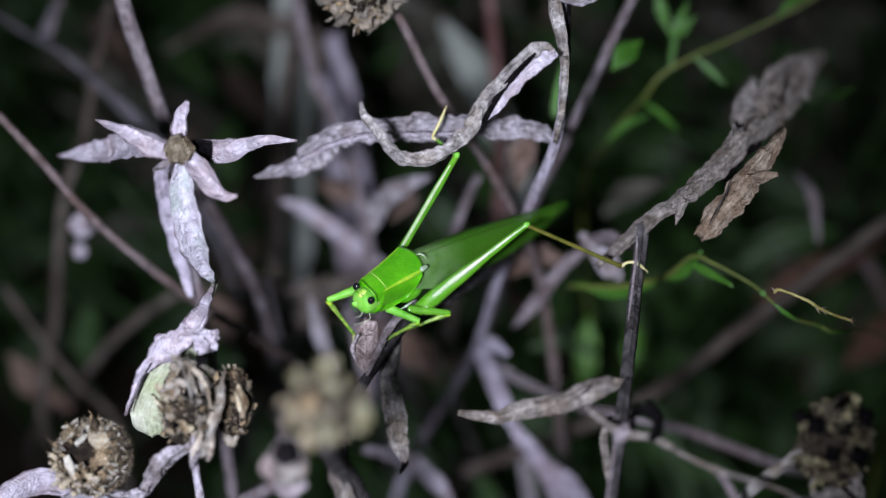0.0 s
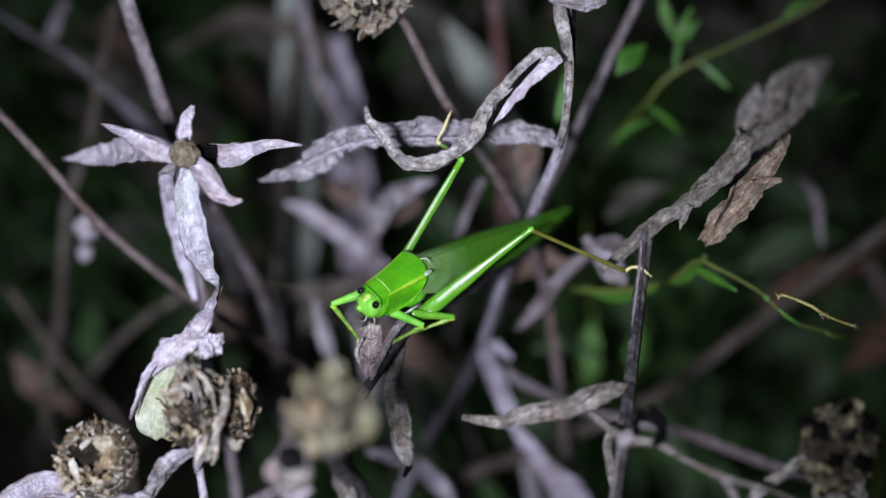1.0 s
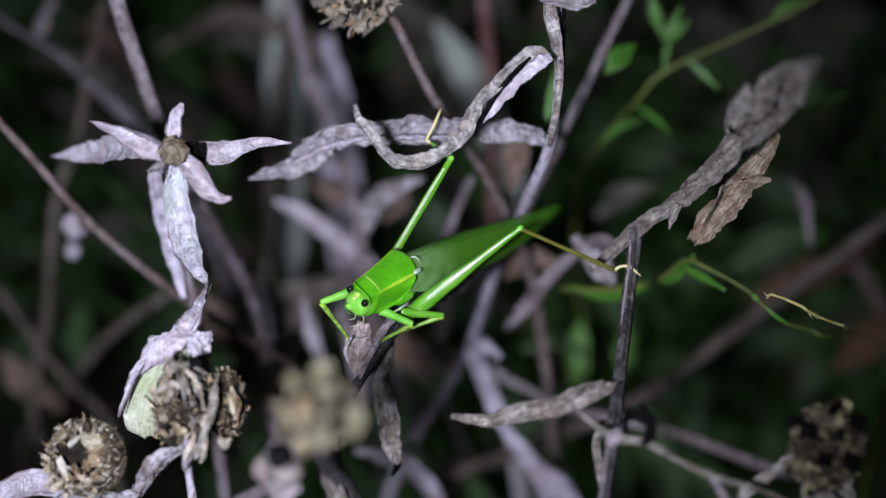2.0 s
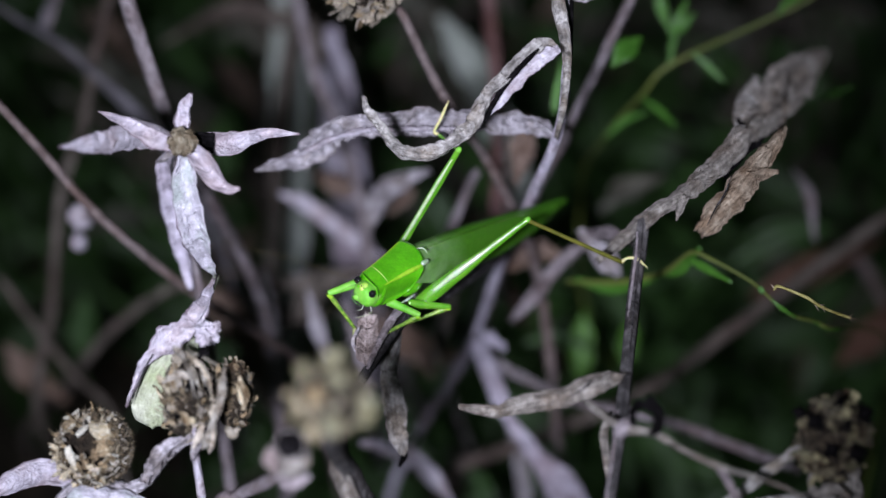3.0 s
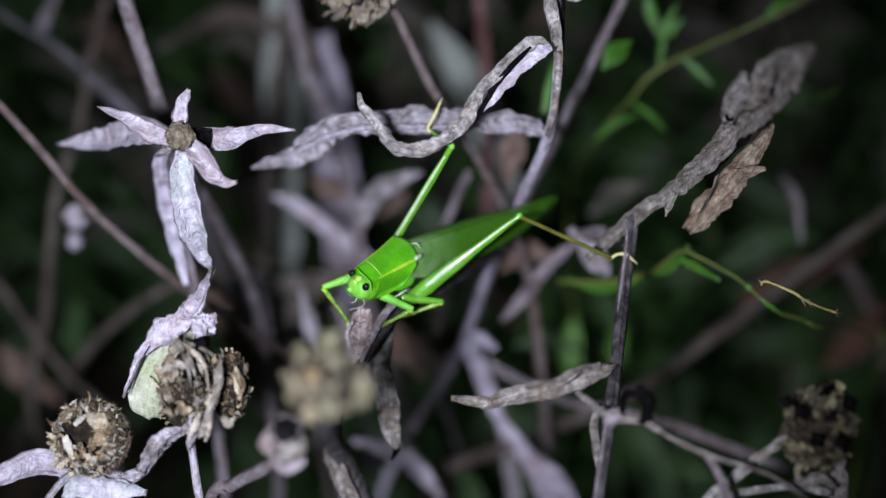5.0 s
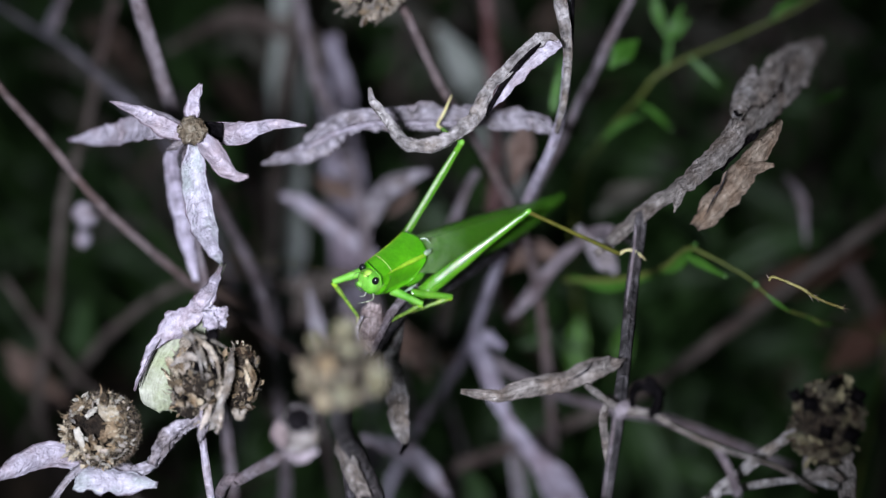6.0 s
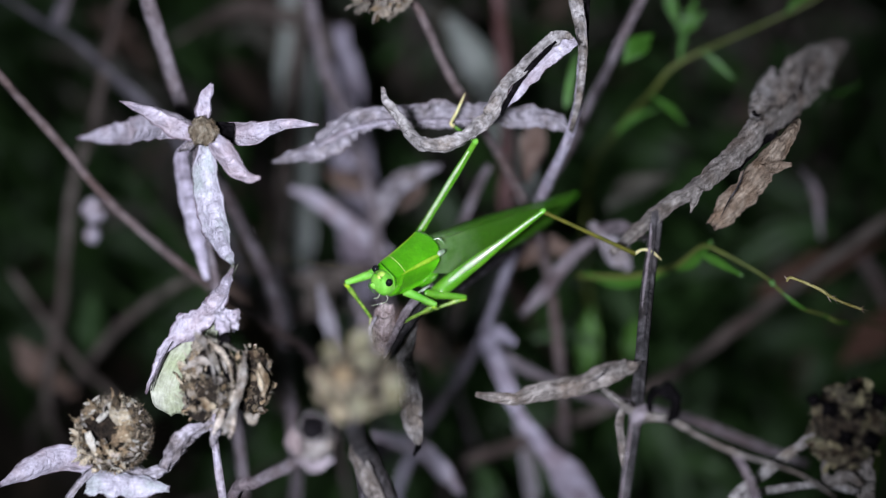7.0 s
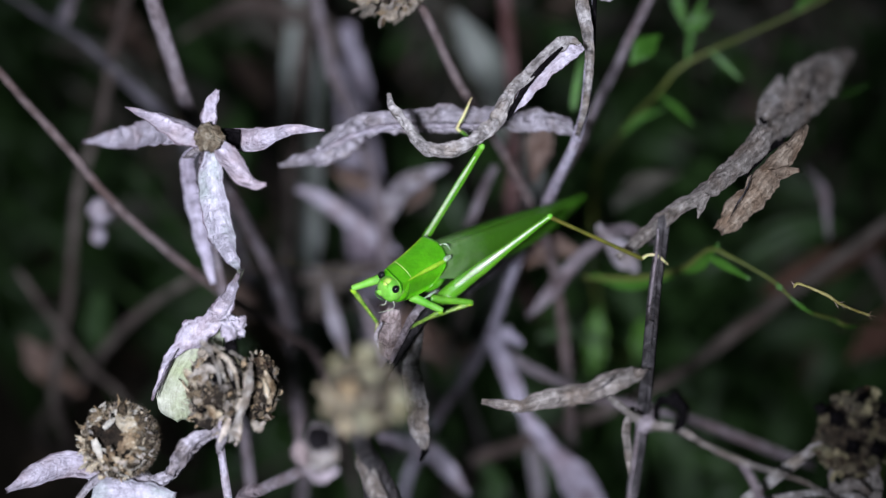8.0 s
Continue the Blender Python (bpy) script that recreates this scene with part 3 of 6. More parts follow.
def bowl_head(plant, center, radius, axis, seed, label):
    """A round head gone to seed: a bristly brown bowl with a ragged pale rim and a few seeds left in its dark hollow."""
    rnd = random.Random(seed)
    z, c = Vector(axis).normalized(), Vector(center)
    x = z.orthogonal().normalized()
    y = z.cross(x)
    lump = ball((0, 0, 0), (radius * 0.8, radius * 0.8, radius * 0.76), z, 0.12, seed, 26, 34)
    bowl = []
    for v in lump.verts:
        v = Vector(v)
        up = v.dot(z) / (radius * 0.76)
        bowl.append(c + v - z * max(0.0, up - 0.45) * radius * 1.35)
    lump.verts = bowl
    core = part("seed_head", lump, CORE, plant, label)
    back = PLACE[plant].inverted()

    def put(name, data, place, way, out, size):
        across = (out - way * way.dot(out)).normalized()
        turn = Matrix((across, way.cross(across), way)).transposed().to_4x4()
        ob = new(name, data)
        ob.parent = core
        ob.matrix_basis = back @ Matrix.Translation(place * 0.001) @ turn @ Matrix.Diagonal((size, size, size, 1))

    def jig(n):
        return Vector((rnd.gauss(0, n), rnd.gauss(0, n), rnd.gauss(0, n)))

    for k in range(210):
        h = -0.95 + 1.5 * (k + 0.5) / 210
        a, r = k * 2.39996, math.sqrt(1 - h * h)
        out = x * (r * math.cos(a)) + y * (r * math.sin(a)) + z * h
        way = ((z - out * h) * 0.8 - out * 0.12 + jig(0.4)).normalized()
        put("bract", BRISTLY[rnd.randrange(6)], c + out * radius * 0.76, way, out, rnd.uniform(0.7, 1.2))
    for k in range(170):
        a, h = k * 2.39996, rnd.uniform(0.4, 0.74)
        r = math.sqrt(1 - h * h)
        out = x * (r * math.cos(a)) + y * (r * math.sin(a)) + z * h
        inward = -(x * math.cos(a) + y * math.sin(a))
        way = (z * 0.6 + inward * rnd.uniform(-0.3, 0.7) + jig(0.55)).normalized()
        put("bract", RAGGED[rnd.randrange(5)], c + out * radius * rnd.uniform(0.72, 0.86), way, out, rnd.uniform(0.6, 1.15))
    for k in range(80):
        a, h = rnd.uniform(0, 6.28), rnd.uniform(0.2, 0.72)
        r = math.sqrt(1 - h * h)
        out = x * (r * math.cos(a)) + y * (r * math.sin(a)) + z * h
        put("flake", FLAKES[rnd.randrange(4)], c + out * radius * rnd.uniform(0.8, 0.9), (z * 0.5 + jig(0.8)).normalized(), (out + jig(0.3)).normalized(), rnd.uniform(0.6, 1.2))
    # what is left in the hollow: two plump pale seeds, a swollen husk, brown membranes and chips
    right = Vector((1, 0, 0)) - z * z.x
    right.normalize()
    up = z.cross(right)
    at = lambda u, v, w: c + (right * u + up * v + z * w) * radius
    for u, v, w, du, dv, size in ((-0.36, -0.02, 0.62, 0.45, -1.0, 1.5), (-0.12, 0.2, 0.7, 0.8, 0.7, 1.1), (-0.2, -0.22, 0.55, 1.0, -0.6, 0.6), (0.05, -0.28, 0.58, -0.4, 1.0, 0.5), (-0.3, 0.42, 0.66, 1.0, 0.2, 0.5), (0.1, 0.5, 0.62, 0.3, 1.0, 0.55)):
        put("seed", PLUMP[int(size * 7) % 3], at(u, v, w), (right * du + up * dv + z * 0.15).normalized(), z, size)
    part("husk", ball(at(0.34, 0.3, 0.52), (radius * 0.2, radius * 0.27, radius * 0.18), z, 0.5, seed, 12, 16, 0.9), SEED, core, "swollen tan husk")
    for k, (u, v, w, du, dv, size) in enumerate(((0.15, -0.3, 0.5, 0.6, 0.8, 1.0), (0.4, -0.25, 0.5, 0.2, 1.0, 1.1), (-0.05, -0.5, 0.5, 0.3, 1.0, 0.9), (-0.55, -0.3, 0.5, 0.3, 1.0, 0.9), (-0.5, 0.35, 0.5, 0.7, 0.5, 1.0), (0.1, 0.55, 0.5, 0.5, 0.2, 1.0), (0.55, 0.1, 0.45, -0.3, 1.0, 1.0))):
        put("membrane", MEMBRANES[k % 3], at(u, v, w), (right * du + up * dv + z * 0.4).normalized(), z, size)
    hair, grey = Shape(), Shape()
    for k in range(7000):
        out = Vector((rnd.gauss(0, 1), rnd.gauss(0, 1), rnd.gauss(0, 1))).normalized()
        if out.dot(z) > 0.7:
            continue
        place = c + out * radius * rnd.uniform(0.74, 0.86)
        way = (out * 0.22 + (z - out * z.dot(out)) * 0.3 + jig(0.6)).normalized()
        side = way.orthogonal().normalized() * 0.04
        other = way.cross(side)
        tip = place + way * radius * rnd.uniform(0.05, 0.15)
        (hair if k % 6 else grey).add([place + side, place - side * 0.5 + other, place - side * 0.5 - other, tip], [(0, 1, 3), (1, 2, 3), (2, 0, 3), (0, 2, 1)])
    tagged(part("bristles", hair, FUZZ, core, "fine brown bristles"), kind="stuff")
    tagged(part("bristles", grey, SHRED, core, "fine grey bristles"), kind="stuff")
    return core


def behind(p):
    return p.y * 0.766 - (p.z - 300) * 0.643 > 125


def at_ground(x, y):
    return pose(x * 0.001, y * 0.001, 0)


# ---- ground ----
def ground():
    verts, faces, sides = [(0, 250, 0)], [], 64
    rings = [25 * 1.22 ** k for k in range(46)]
    for i, r in enumerate(rings):
        for k in range(sides):
            a = 2 * math.pi * k / sides
            x, y = r * math.cos(a), 250 + r * math.sin(a)
            verts.append((x, y, 7 * noise.noise(Vector((x, y, 0)) * 0.012) + 3 * noise.noise(Vector((x, y, 9)) * 0.05) - 4))
    faces += [(0, 1 + k, 1 + (k + 1) % sides) for k in range(sides)]
    for i in range(len(rings) - 1):
        for k in range(sides):
            a, b = 1 + i * sides + k, 1 + i * sides + (k + 1) % sides
            faces.append((a, a + sides, b + sides, b))
    whole("ground", Shape().add(verts, faces), SOIL, "dark damp soil under the weeds", "ground", "structure")


ground()


def litter():
    rnd = random.Random(5)
    shape = Shape()
    for k in range(320):
        x, y = rnd.uniform(-420, 420), rnd.uniform(-120, 900)
        a, n = rnd.uniform(0, 6.28), rnd.uniform(14, 34)
        d = Vector((math.cos(a), math.sin(a), rnd.uniform(-0.1, 0.25)))
        p = Vector((x, y, rnd.uniform(1, 7)))
        b = blade([p, p + d * n * 0.5 + Vector((0, 0, rnd.uniform(0, 4))), p + d * n], [1, rnd.uniform(6, 12), 1], 0, rnd.uniform(-1, 1), 1.4, 0.2, k, 8, 4, 0.25, (0, 0, 1))
        shape.add(b.verts, b.faces)
    whole("leaf_litter", shape, LITTER, "fallen brown leaves lying on the soil", "leaf litter", "stuff")


litter()


def grass():
    rnd = random.Random(8)
    shape = Shape()
    for k in range(900):
        x, y = rnd.uniform(-330, 330), rnd.uniform(110, 700)
        h, a = rnd.uniform(70, 250), rnd.uniform(0, 6.28)
        if x < -40 and y < 280:
            continue
        d = Vector((math.cos(a), math.sin(a), 0))
        if not behind(Vector((x, y - h * 0.5, h))):
            continue
        b = blade([(x, y, 0), Vector((x, y, h * 0.6)) + d * h * 0.12, Vector((x, y, h)) + d * h * rnd.uniform(0.25, 0.6)], [3.2, 3.6, 0.5], 0, 0.5, 0.2, 0.02, k, 8, 3, 0.25)
        shape.add(b.verts, b.faces)
    whole("grass", shape, GRASS, "thin dark green grass between the stalks", "grass", "stuff")


grass()


# ---- the katydid ----
def basis(origin, forward, up):
    f, u = Vector(forward).normalized(), Vector(up).normalized()
    l = u.cross(f).normalized()
    m = Matrix((f, l, f.cross(l))).transposed().to_4x4()
    return Matrix.Translation(Vector(origin) * 0.001) @ m


def limb(points, radius, seed=0, sides=12, steps=0):
    return stalk(points, radius, seed, sides, steps, 0.0, 0.0)


def saddle_row(s, lift=0.0):
    """One cross-section of the pronotum, from the far flank's hem over the back plate to the near flank's hem."""
    x = 6.3 - 9.8 * s
    mid = 0.14 * x + 0.25
    half = 1.62 + 0.95 * s - 0.12 * math.sin(math.pi * s)
    deep = 2.7 + 1.5 * math.sin(math.pi * min(1, s * 0.85 + 0.1)) - 1.1 * max(0, s - 0.72) * 4
    rise = 1.4 - 0.12 * math.sin(math.pi * s) + 0.2 * s
    row = [(-1.34, -deep), (-1.36, -deep * 0.62), (-1.24, -deep * 0.3), (-1.1, -0.4), (-1.0, -0.1), (-0.86, 0.08), (-0.45, 0.24), (0, 0.3)]
    row = [(max(a, -1.06), b) for a, b in row] + [(-a, b) for a, b in row[-2::-1]]
    out = []
    for a, b in row:
        back = max(0, s - 0.75) * 4
        front = max(0, 0.2 - s) * 5
        up = b + lift if b > -0.3 else b
        out.append((x - 1.0 * (1 - a * a) * back + 0.35 * (1 - a * a) * front + (0.35 * back if b < -1 else 0), mid + a * half * (1 + lift * 0.2), rise + up))
    return out


def saddle():
    """The pronotum: a back plate that turns down over both flanks, with real thickness."""
    rows, cols = 25, 15
    verts, faces = [], []
    for i in range(rows):
        verts += saddle_row(i / (rows - 1))
    n = len(verts)
    verts += [(x, y * 0.94, z - 0.22) for x, y, z in verts]
    for i in range(rows - 1):
        for k in range(cols - 1):
            a = i * cols + k
            faces.append((a, a + 1, a + cols + 1, a + cols))
            faces.append((n + a, n + a + cols, n + a + cols + 1, n + a + 1))
        for a in (i * cols, i * cols + cols - 1):
            faces.append((a, a + cols, n + a + cols, n + a))
    for k in range(cols - 1):
        for a in (k, (rows - 1) * cols + k):
            faces.append((a, a + 1, n + a + 1, n + a))
    return Shape().add(verts, faces)


def carina(sign):
    k = 4 if sign < 0 else 10
    return limb([saddle_row(i / 9 * 0.96 + 0.02, -0.16 if sign > 0 else 0.02)[k] for i in range(10)], [0.06, 0.2, 0.3, 0.36, 0.26] if sign > 0 else [0.03, 0.06, 0.07, 0.06, 0.04], 3)


def tegmen(sign):
    """One folded fore wing: its back edge along the midline, its side hanging like a roof."""
    rows, cols = 40, 11
    top, low, faces = [], [], []
    for i in range(rows):
        s = i / (rows - 1)
        x = -1.6 - 36.4 * s
        mid = -0.15 + 1.3 * s
        grow = min(1, 0.74 + s * 2.0) * (1 - max(0, (s - 0.3) / 0.7) ** 2.2)
        roof = 1.55 + 0.55 * math.sin(math.pi * min(1, s * 1.3)) - 1.3 * s
        for k in range(cols):
            v = k / (cols - 1)
            y = mid + sign * (0.12 + 3.5 * grow * math.sin(v * 1.25))
            z = roof - grow * (0.2 + 5.2 * (1 - math.cos(v * 1.35))) + (0.18 if sign > 0 else 0)
            z += 0.12 * noise.noise(Vector((x * 0.25, v * 4, sign)))
            top.append((x, y, z))
            low.append((x, y - sign * 0.05, z - 0.12))
    n = rows * cols
    for i in range(rows - 1):
        for k in range(cols - 1):
            a = i * cols + k
            quad = (a, a + cols, a + cols + 1, a + 1)
            faces.append(quad if sign > 0 else quad[::-1])
            faces.append(tuple(n + j for j in (quad[::-1] if sign > 0 else quad)))
        for k in (0, cols - 1):
            a = i * cols + k
            faces.append((a, a + cols, n + a + cols, n + a))
    return Shape().add(top + low, faces)


WINGS = []


def katydid():
    m = basis((-6.5, 4.1, 294.4), (-0.6660, -0.7133, 0.2183), (0.3212, -0.0101, 0.9469))
    bug = thing("katydid", "bright green katydid clinging to a dry stem", "insect", m)
    add = lambda name, shape, mat, parent=bug, label="": part(name, shape, mat, parent, label, True)
    add("pronotum", saddle(), GREEN, label="grass-green saddle-shaped shield")
    for sign in (1, -1):
        add("side_line", carina(sign), BAND, label="yellow line along the shield's edge")
    add("front_seam", limb(saddle_row(0.225, 0.0)[4:11], [0.02, 0.04, 0.035, 0.02], 2, 8), CREAM)
    add("back_rim", limb(saddle_row(0.985, 0.02)[3:12], [0.07, 0.09, 0.09, 0.07], 2, 8), DARKGREEN, label="dark hind rim of the shield")
    add("thorax", ball((0.8, 0.35, -1.6), (2.5, 4.6, 2.0), (0, 0, 1), forward=(0, 1, 0)), PALEGREEN)
    add("flank", ball((-2.8, 2.0, -2.9), (2.4, 1.1, 1.6), (0, 0, 1), 0.08, 3, forward=(1, 0, 0)), GREEN, label="pale green flank above the hind leg")
    add("abdomen", limb([(-1, 0, -1.6), (-6, 0, -1.9), (-13, 0.2, -1.7), (-20, 0.5, -1.2), (-27, 0.8, -0.6)], [2.2, 2.1, 1.8, 1.2, 0.4], 0, 16, 30), GREEN)
    for sign in (1, -1):
        wing = add("fore_wing", tegmen(sign), WING, label="leaf-green veined wing")
        WINGS.append((wing, sign))
    add("wing_joint", ball((-3.32, 2.49, 2.23), (0.36, 0.66, 0.3), (0.2, 0.1, 1), 0.9, 4, forward=(0, 1, 0.2)), GLASS, label="pearly whitish wing root")
    add("wing_joint", limb([(-2.95, 0.54, 3.03), (-3.47, 0.91, 3.35), (-3.7, 1.44, 3.32), (-3.77, 1.94, 3.04)], [0.03, 0.09, 0.1, 0.04], 3, 8), GLASS, label="pearly whitish wing root")
    add("flank_patch", blade([(0.7, 3.8, -3.1), (0.4, 4.3, -2.1), (-0.8, 4.3, -1.8)], [0.2, 0.4, 0.15], 0, 0.4, 0.5, 0.3, 310, 16, 7, 0.12, (0.2, 0.8, 0.6)), GLASS, label="whitish membrane above the hip")
    add("neck", ball((4.75, 1.15, -0.55), (1.7, 2.2, 2.1), (0, 0, 1), forward=(1, 0, 0)), GREEN)
    head = thing_head(bug)
    legs(bug)
    return bug, head


def thing_head(bug):
    """The head turns on its own neck joint."""
    neck = Vector((5.0, 1.0, -0.6))
    ob = part("head", skull(neck), PALEGREEN, bug, "pale green face", True)
    ob.matrix_basis = Matrix.Translation(neck * 0.001)
    put = lambda name, shape, mat, label="": part(name, moved(shape, -neck), mat, ob, label, True)
    put("eye", ball((7.12, 2.85, 0.66), (0.50, 0.47, 0.58), (0, 0, 1), forward=(0, 1, 0)), EYE, "round glossy black eye")
    put("eye", ball((6.55, -0.5, 0.1), (0.5, 0.5, 0.55), (0, 0, 1), forward=(0, 1, 0)), EYE, "round glossy black eye")
    put("crown", ball((7.2, 1.2, 0.62), (0.5, 0.68, 0.3), (0.55, -0.1, 0.8), 0.2, 2, 18, 26, 1.6, forward=(0, 1, 0)), CROWN, "pale yellow-green crown between the eyes")
    put("cheek", ball((5.4, 2.7, -1.2), (1.5, 0.95, 1.15), (0, 0, 1), 0.05, 3, forward=(1, 0, 0)), GREEN)
    for sign in (1, -1):
        put("socket", ball((7.55, 1.25 + sign * 0.62, 0.3), (0.2, 0.2, 0.2)), GREEN)
        put("palp", limb([(7.4, 3.5, -1), (7.8, 4.2, -1.2), (8.6, 4.3, -1.4), (9.8, 3.5, -2.2)] if sign > 0 else [(7.7, 2.6, -1.5), (8.2, 2.9, -1.8), (8.5, 2.4, -2.3)], [0.07, 0.055, 0.05, 0.03], sign, 8), PALP, "thin whitish mouth feeler")
        put("jaw", ball((6.9, 1.3 + sign * 0.6, -1.6), (0.6, 0.6, 0.6)), PALEGREEN)
    put("lip", ball((7.7, 1.35, -1.2), (0.35, 0.75, 0.55)), PALEGREEN)
    put("mouth_line", limb([(8.5, 0.8, -0.2), (8.9, 1.2, -0.8), (8.9, 2, -1), (8.6, 2.7, -1.1)], [0.04, 0.08, 0.08, 0.04], 2, 8), DARKGREEN)
    return ob


def moved(shape, by):
    shape.verts = [tuple(Vector(v) + by) for v in shape.verts]
    return shape


def skull(neck):
    """A blunt, squarish head: flattened face, full cheeks, a narrow crown."""
    shape = ball((0, 0, 0), (1, 1, 1), (0, 0, 1), 0, 2, 26, 34, forward=(1, 0, 0))
    out = []
    for x, y, z in shape.verts:
        n = (abs(x) ** 2.7 + abs(y) ** 2.7 + abs(z) ** 2.7) ** (1 / 2.7)
        x, y, z = x / n, y / n, z / n
        pinch = 1 - 0.30 * max(0, z) ** 1.5 * (x > 0) - 0.16 * max(0, -z) ** 2
        px = 1.95 * x - 0.25 * max(0, z) + 0.25 * max(0, -z) * (x > 0)
        out.append((5.95 + px, 1.45 + 2.0 * y * pinch + 0.14 * px, -0.85 + 1.7 * z + 0.25 * px))
    shape.verts = out
    return moved(shape, -neck)


def feeler(bug, root, points):
    r = Vector(root)
    ob = part("antenna", moved(limb(points, [0.035, 0.025, 0.02, 0.016, 0.012], 1, 6, 40), -r), HAIR, bug, "long hair-thin feeler", True)
    ob.matrix_basis = Matrix.Translation(r * 0.001)
    return ob


def spines(a, b, n, size, seed):
    rnd = random.Random(seed)
    a, b = Vector(a), Vector(b)
    w = (b - a).normalized()
    shape = Shape()
    for k in range(n):
        p = a.lerp(b, (k + 0.6) / n)
        d = (w.orthogonal().normalized() * (1 if k % 2 else -1) + w * 0.8).normalized()
        s = w.cross(d) * 0.06
        shape.add([p + s, p - s, p + w * 0.14, p + d * size], [(0, 1, 3), (1, 2, 3), (2, 0, 3), (0, 2, 1)])
    return shape


def foot(points, mat, leg, bug_part):
    """A foot in three joints that ends in two claws."""
    shape = limb(points, [0.26, 0.2, 0.24, 0.16], 2)
    a, b = Vector(points[-2]), Vector(points[-1])
    w = (b - a).normalized()
    for s in (1, -1):
        o = w.orthogonal().normalized() * s
        c = limb([b, b + w * 0.4 + o * 0.3, b + w * 0.6 + o * 0.45 - Vector((0, 0, 0.2))], [0.09, 0.06, 0.02], 1, 6)
        shape.add(c.verts, c.faces)
    return bug_part("foot", shape, mat, leg)


def legs(bug):
    put = lambda name, shape, mat, parent=bug, label="": part(name, shape, mat, parent, label, True)
    # hind legs: long thighs, thick at the root
    toward = (0.75, 0.15, 0.65)
    for hip, knee, ankle, toes, shin_mat, fat in (
        ((-3.9, 3.3, -6.7), (-15.1, 8.1, 10.3), (-24.8, 19.6, 8.2), [(-24.8, 19.6, 8.2), (-25.3, 20, 9.1), (-25.9, 21, 9.6), (-26.4, 22.3, 9.3)], OLIVE, 1.0),
        ((-5.7, -4.3, -6.2), (-10.3, -3.8, 15.3), (-13.7, -9.8, 12.3), [(-13.6, -10, 12.3), (-13.3, -10.5, 12.6), (-14.1, -10.8, 14.5), (-15.3, -11.5, 16.3)], LEGGREEN, 0.54),
    ):
        h, k, a = Vector(hip), Vector(knee), Vector(ankle)
        thigh = put("hind_thigh", limb([h, h.lerp(k, 0.18), h.lerp(k, 0.4), h.lerp(k, 0.7), h.lerp(k, 0.96), k], [0.95 * fat, 1.2 * fat, 1.0 * fat, 0.6, 0.43, 0.4], 1, 14, 40), LEGGREEN, bug, "long bright green thigh")
        lit = Vector(toward) - (k - h).normalized() * Vector(toward).dot((k - h).normalized())
        lit.normalize()
        # pale strip paints the torch's highlight along the thigh
        put("keel", limb([h.lerp(k, s) + lit * r for s, r in ((0.2, 1.13 * fat), (0.4, 0.95 * fat), (0.7, 0.57), (0.93, 0.4))], [0.16, 0.42 * fat + 0.04, 0.26, 0.12], 1, 12, 30), HIGHLIGHT, thigh, "pale strip painted as the thigh's highlight")
        put("hip", ball(h, (0.95 * fat, 0.95 * fat, 1.2 * fat), k - h, 0.06), LEGGREEN, thigh)
        put("hind_knee", ball(k, (0.42, 0.42, 0.58), k - h), PALEGREEN, thigh)
        shin = put("hind_shin", limb([k, k.lerp(a, 0.15), k.lerp(a, 0.6), a], [0.36, 0.3, 0.3, 0.34], 1, 10, 20), shin_mat, bug, "thin shin with tiny spines")
        put("spines", spines(k, a, 16, 0.42, 3), shin_mat, shin)
        foot(toes, CREAM, shin, put)
    # near fore leg, near middle leg, far fore leg, far middle leg
    for name, hip, knee, ankle, toes in (
        ("fore", (1.8, 2.4, -3.5), (-0.6, 6.7, -3.5), (2.3, 4.6, -7.6), [(2.3, 4.6, -7.6), (2.6, 4.5, -8.2), (2.9, 4.4, -8.9), (2.9, 4.3, -9.6)]),
        ("middle", (-2.2, 3.2, -5), (-6.8, 7.2, -4.2), (-2.5, 4.8, -7.4), [(-2.5, 4.8, -7.4), (-1.9, 4.3, -8.2), (-1.3, 4.1, -9.1), (-1, 4, -9.8)]),
        ("fore", (3.9, -2, -3), (7, -3.9, -5.4), (3.7, 0.2, -10.1), [(3.7, 0.2, -10.1), (4.1, 0.7, -10.7), (4.7, 1.4, -11.2), (5.1, 2.3, -11.5)]),
    ):
        h, k, a = Vector(hip), Vector(knee), Vector(ankle)
        put(name + "_thigh", limb([h, h.lerp(k, 0.3), h.lerp(k, 0.7), k], [0.7, 0.62, 0.5, 0.42], 1, 12, 24), PALEGREEN if name == "fore" else LEGGREEN, bug, "short green thigh")
        shin = put(name + "_shin", limb([k, k.lerp(a, 0.12), k.lerp(a, 0.22), k.lerp(a, 0.5), a], [0.38, 0.34, 0.4, 0.27, 0.25], 1, 10, 24), FLECKED, bug, "yellow-flecked spiny shin")
        put("spines", spines(k, a, 14, 0.62, 5), YELLOW, shin)
        put("fleck", limb([k, k.lerp(a, 0.06), k.lerp(a, 0.12)], [0.4, 0.41, 0.34], 1, 10), BAND, shin)
        foot(toes, FOOT, shin, put)


BUG, BUG_HEAD = katydid()
FEELER_A = feeler(BUG, (7.9, 0.3, 0.8), [(7.9, 0.3, 0.8), (9.4, 0.2, 2.2), (12.7, -0.3, 4.2), (18.2, -2.1, 6.4), (22.7, -5.2, 7), (29.4, -8.1, 8.7)])
FEELER_B = feeler(BUG, (8.3, 0.6, 0.2), [(8.3, 0.6, 0.2), (9.8, 1.2, 1.1), (13.4, 1.9, 2), (23, 7.3, 6.2), (35.5, 15.2, 12.7), (46.8, 21.5, 18)])


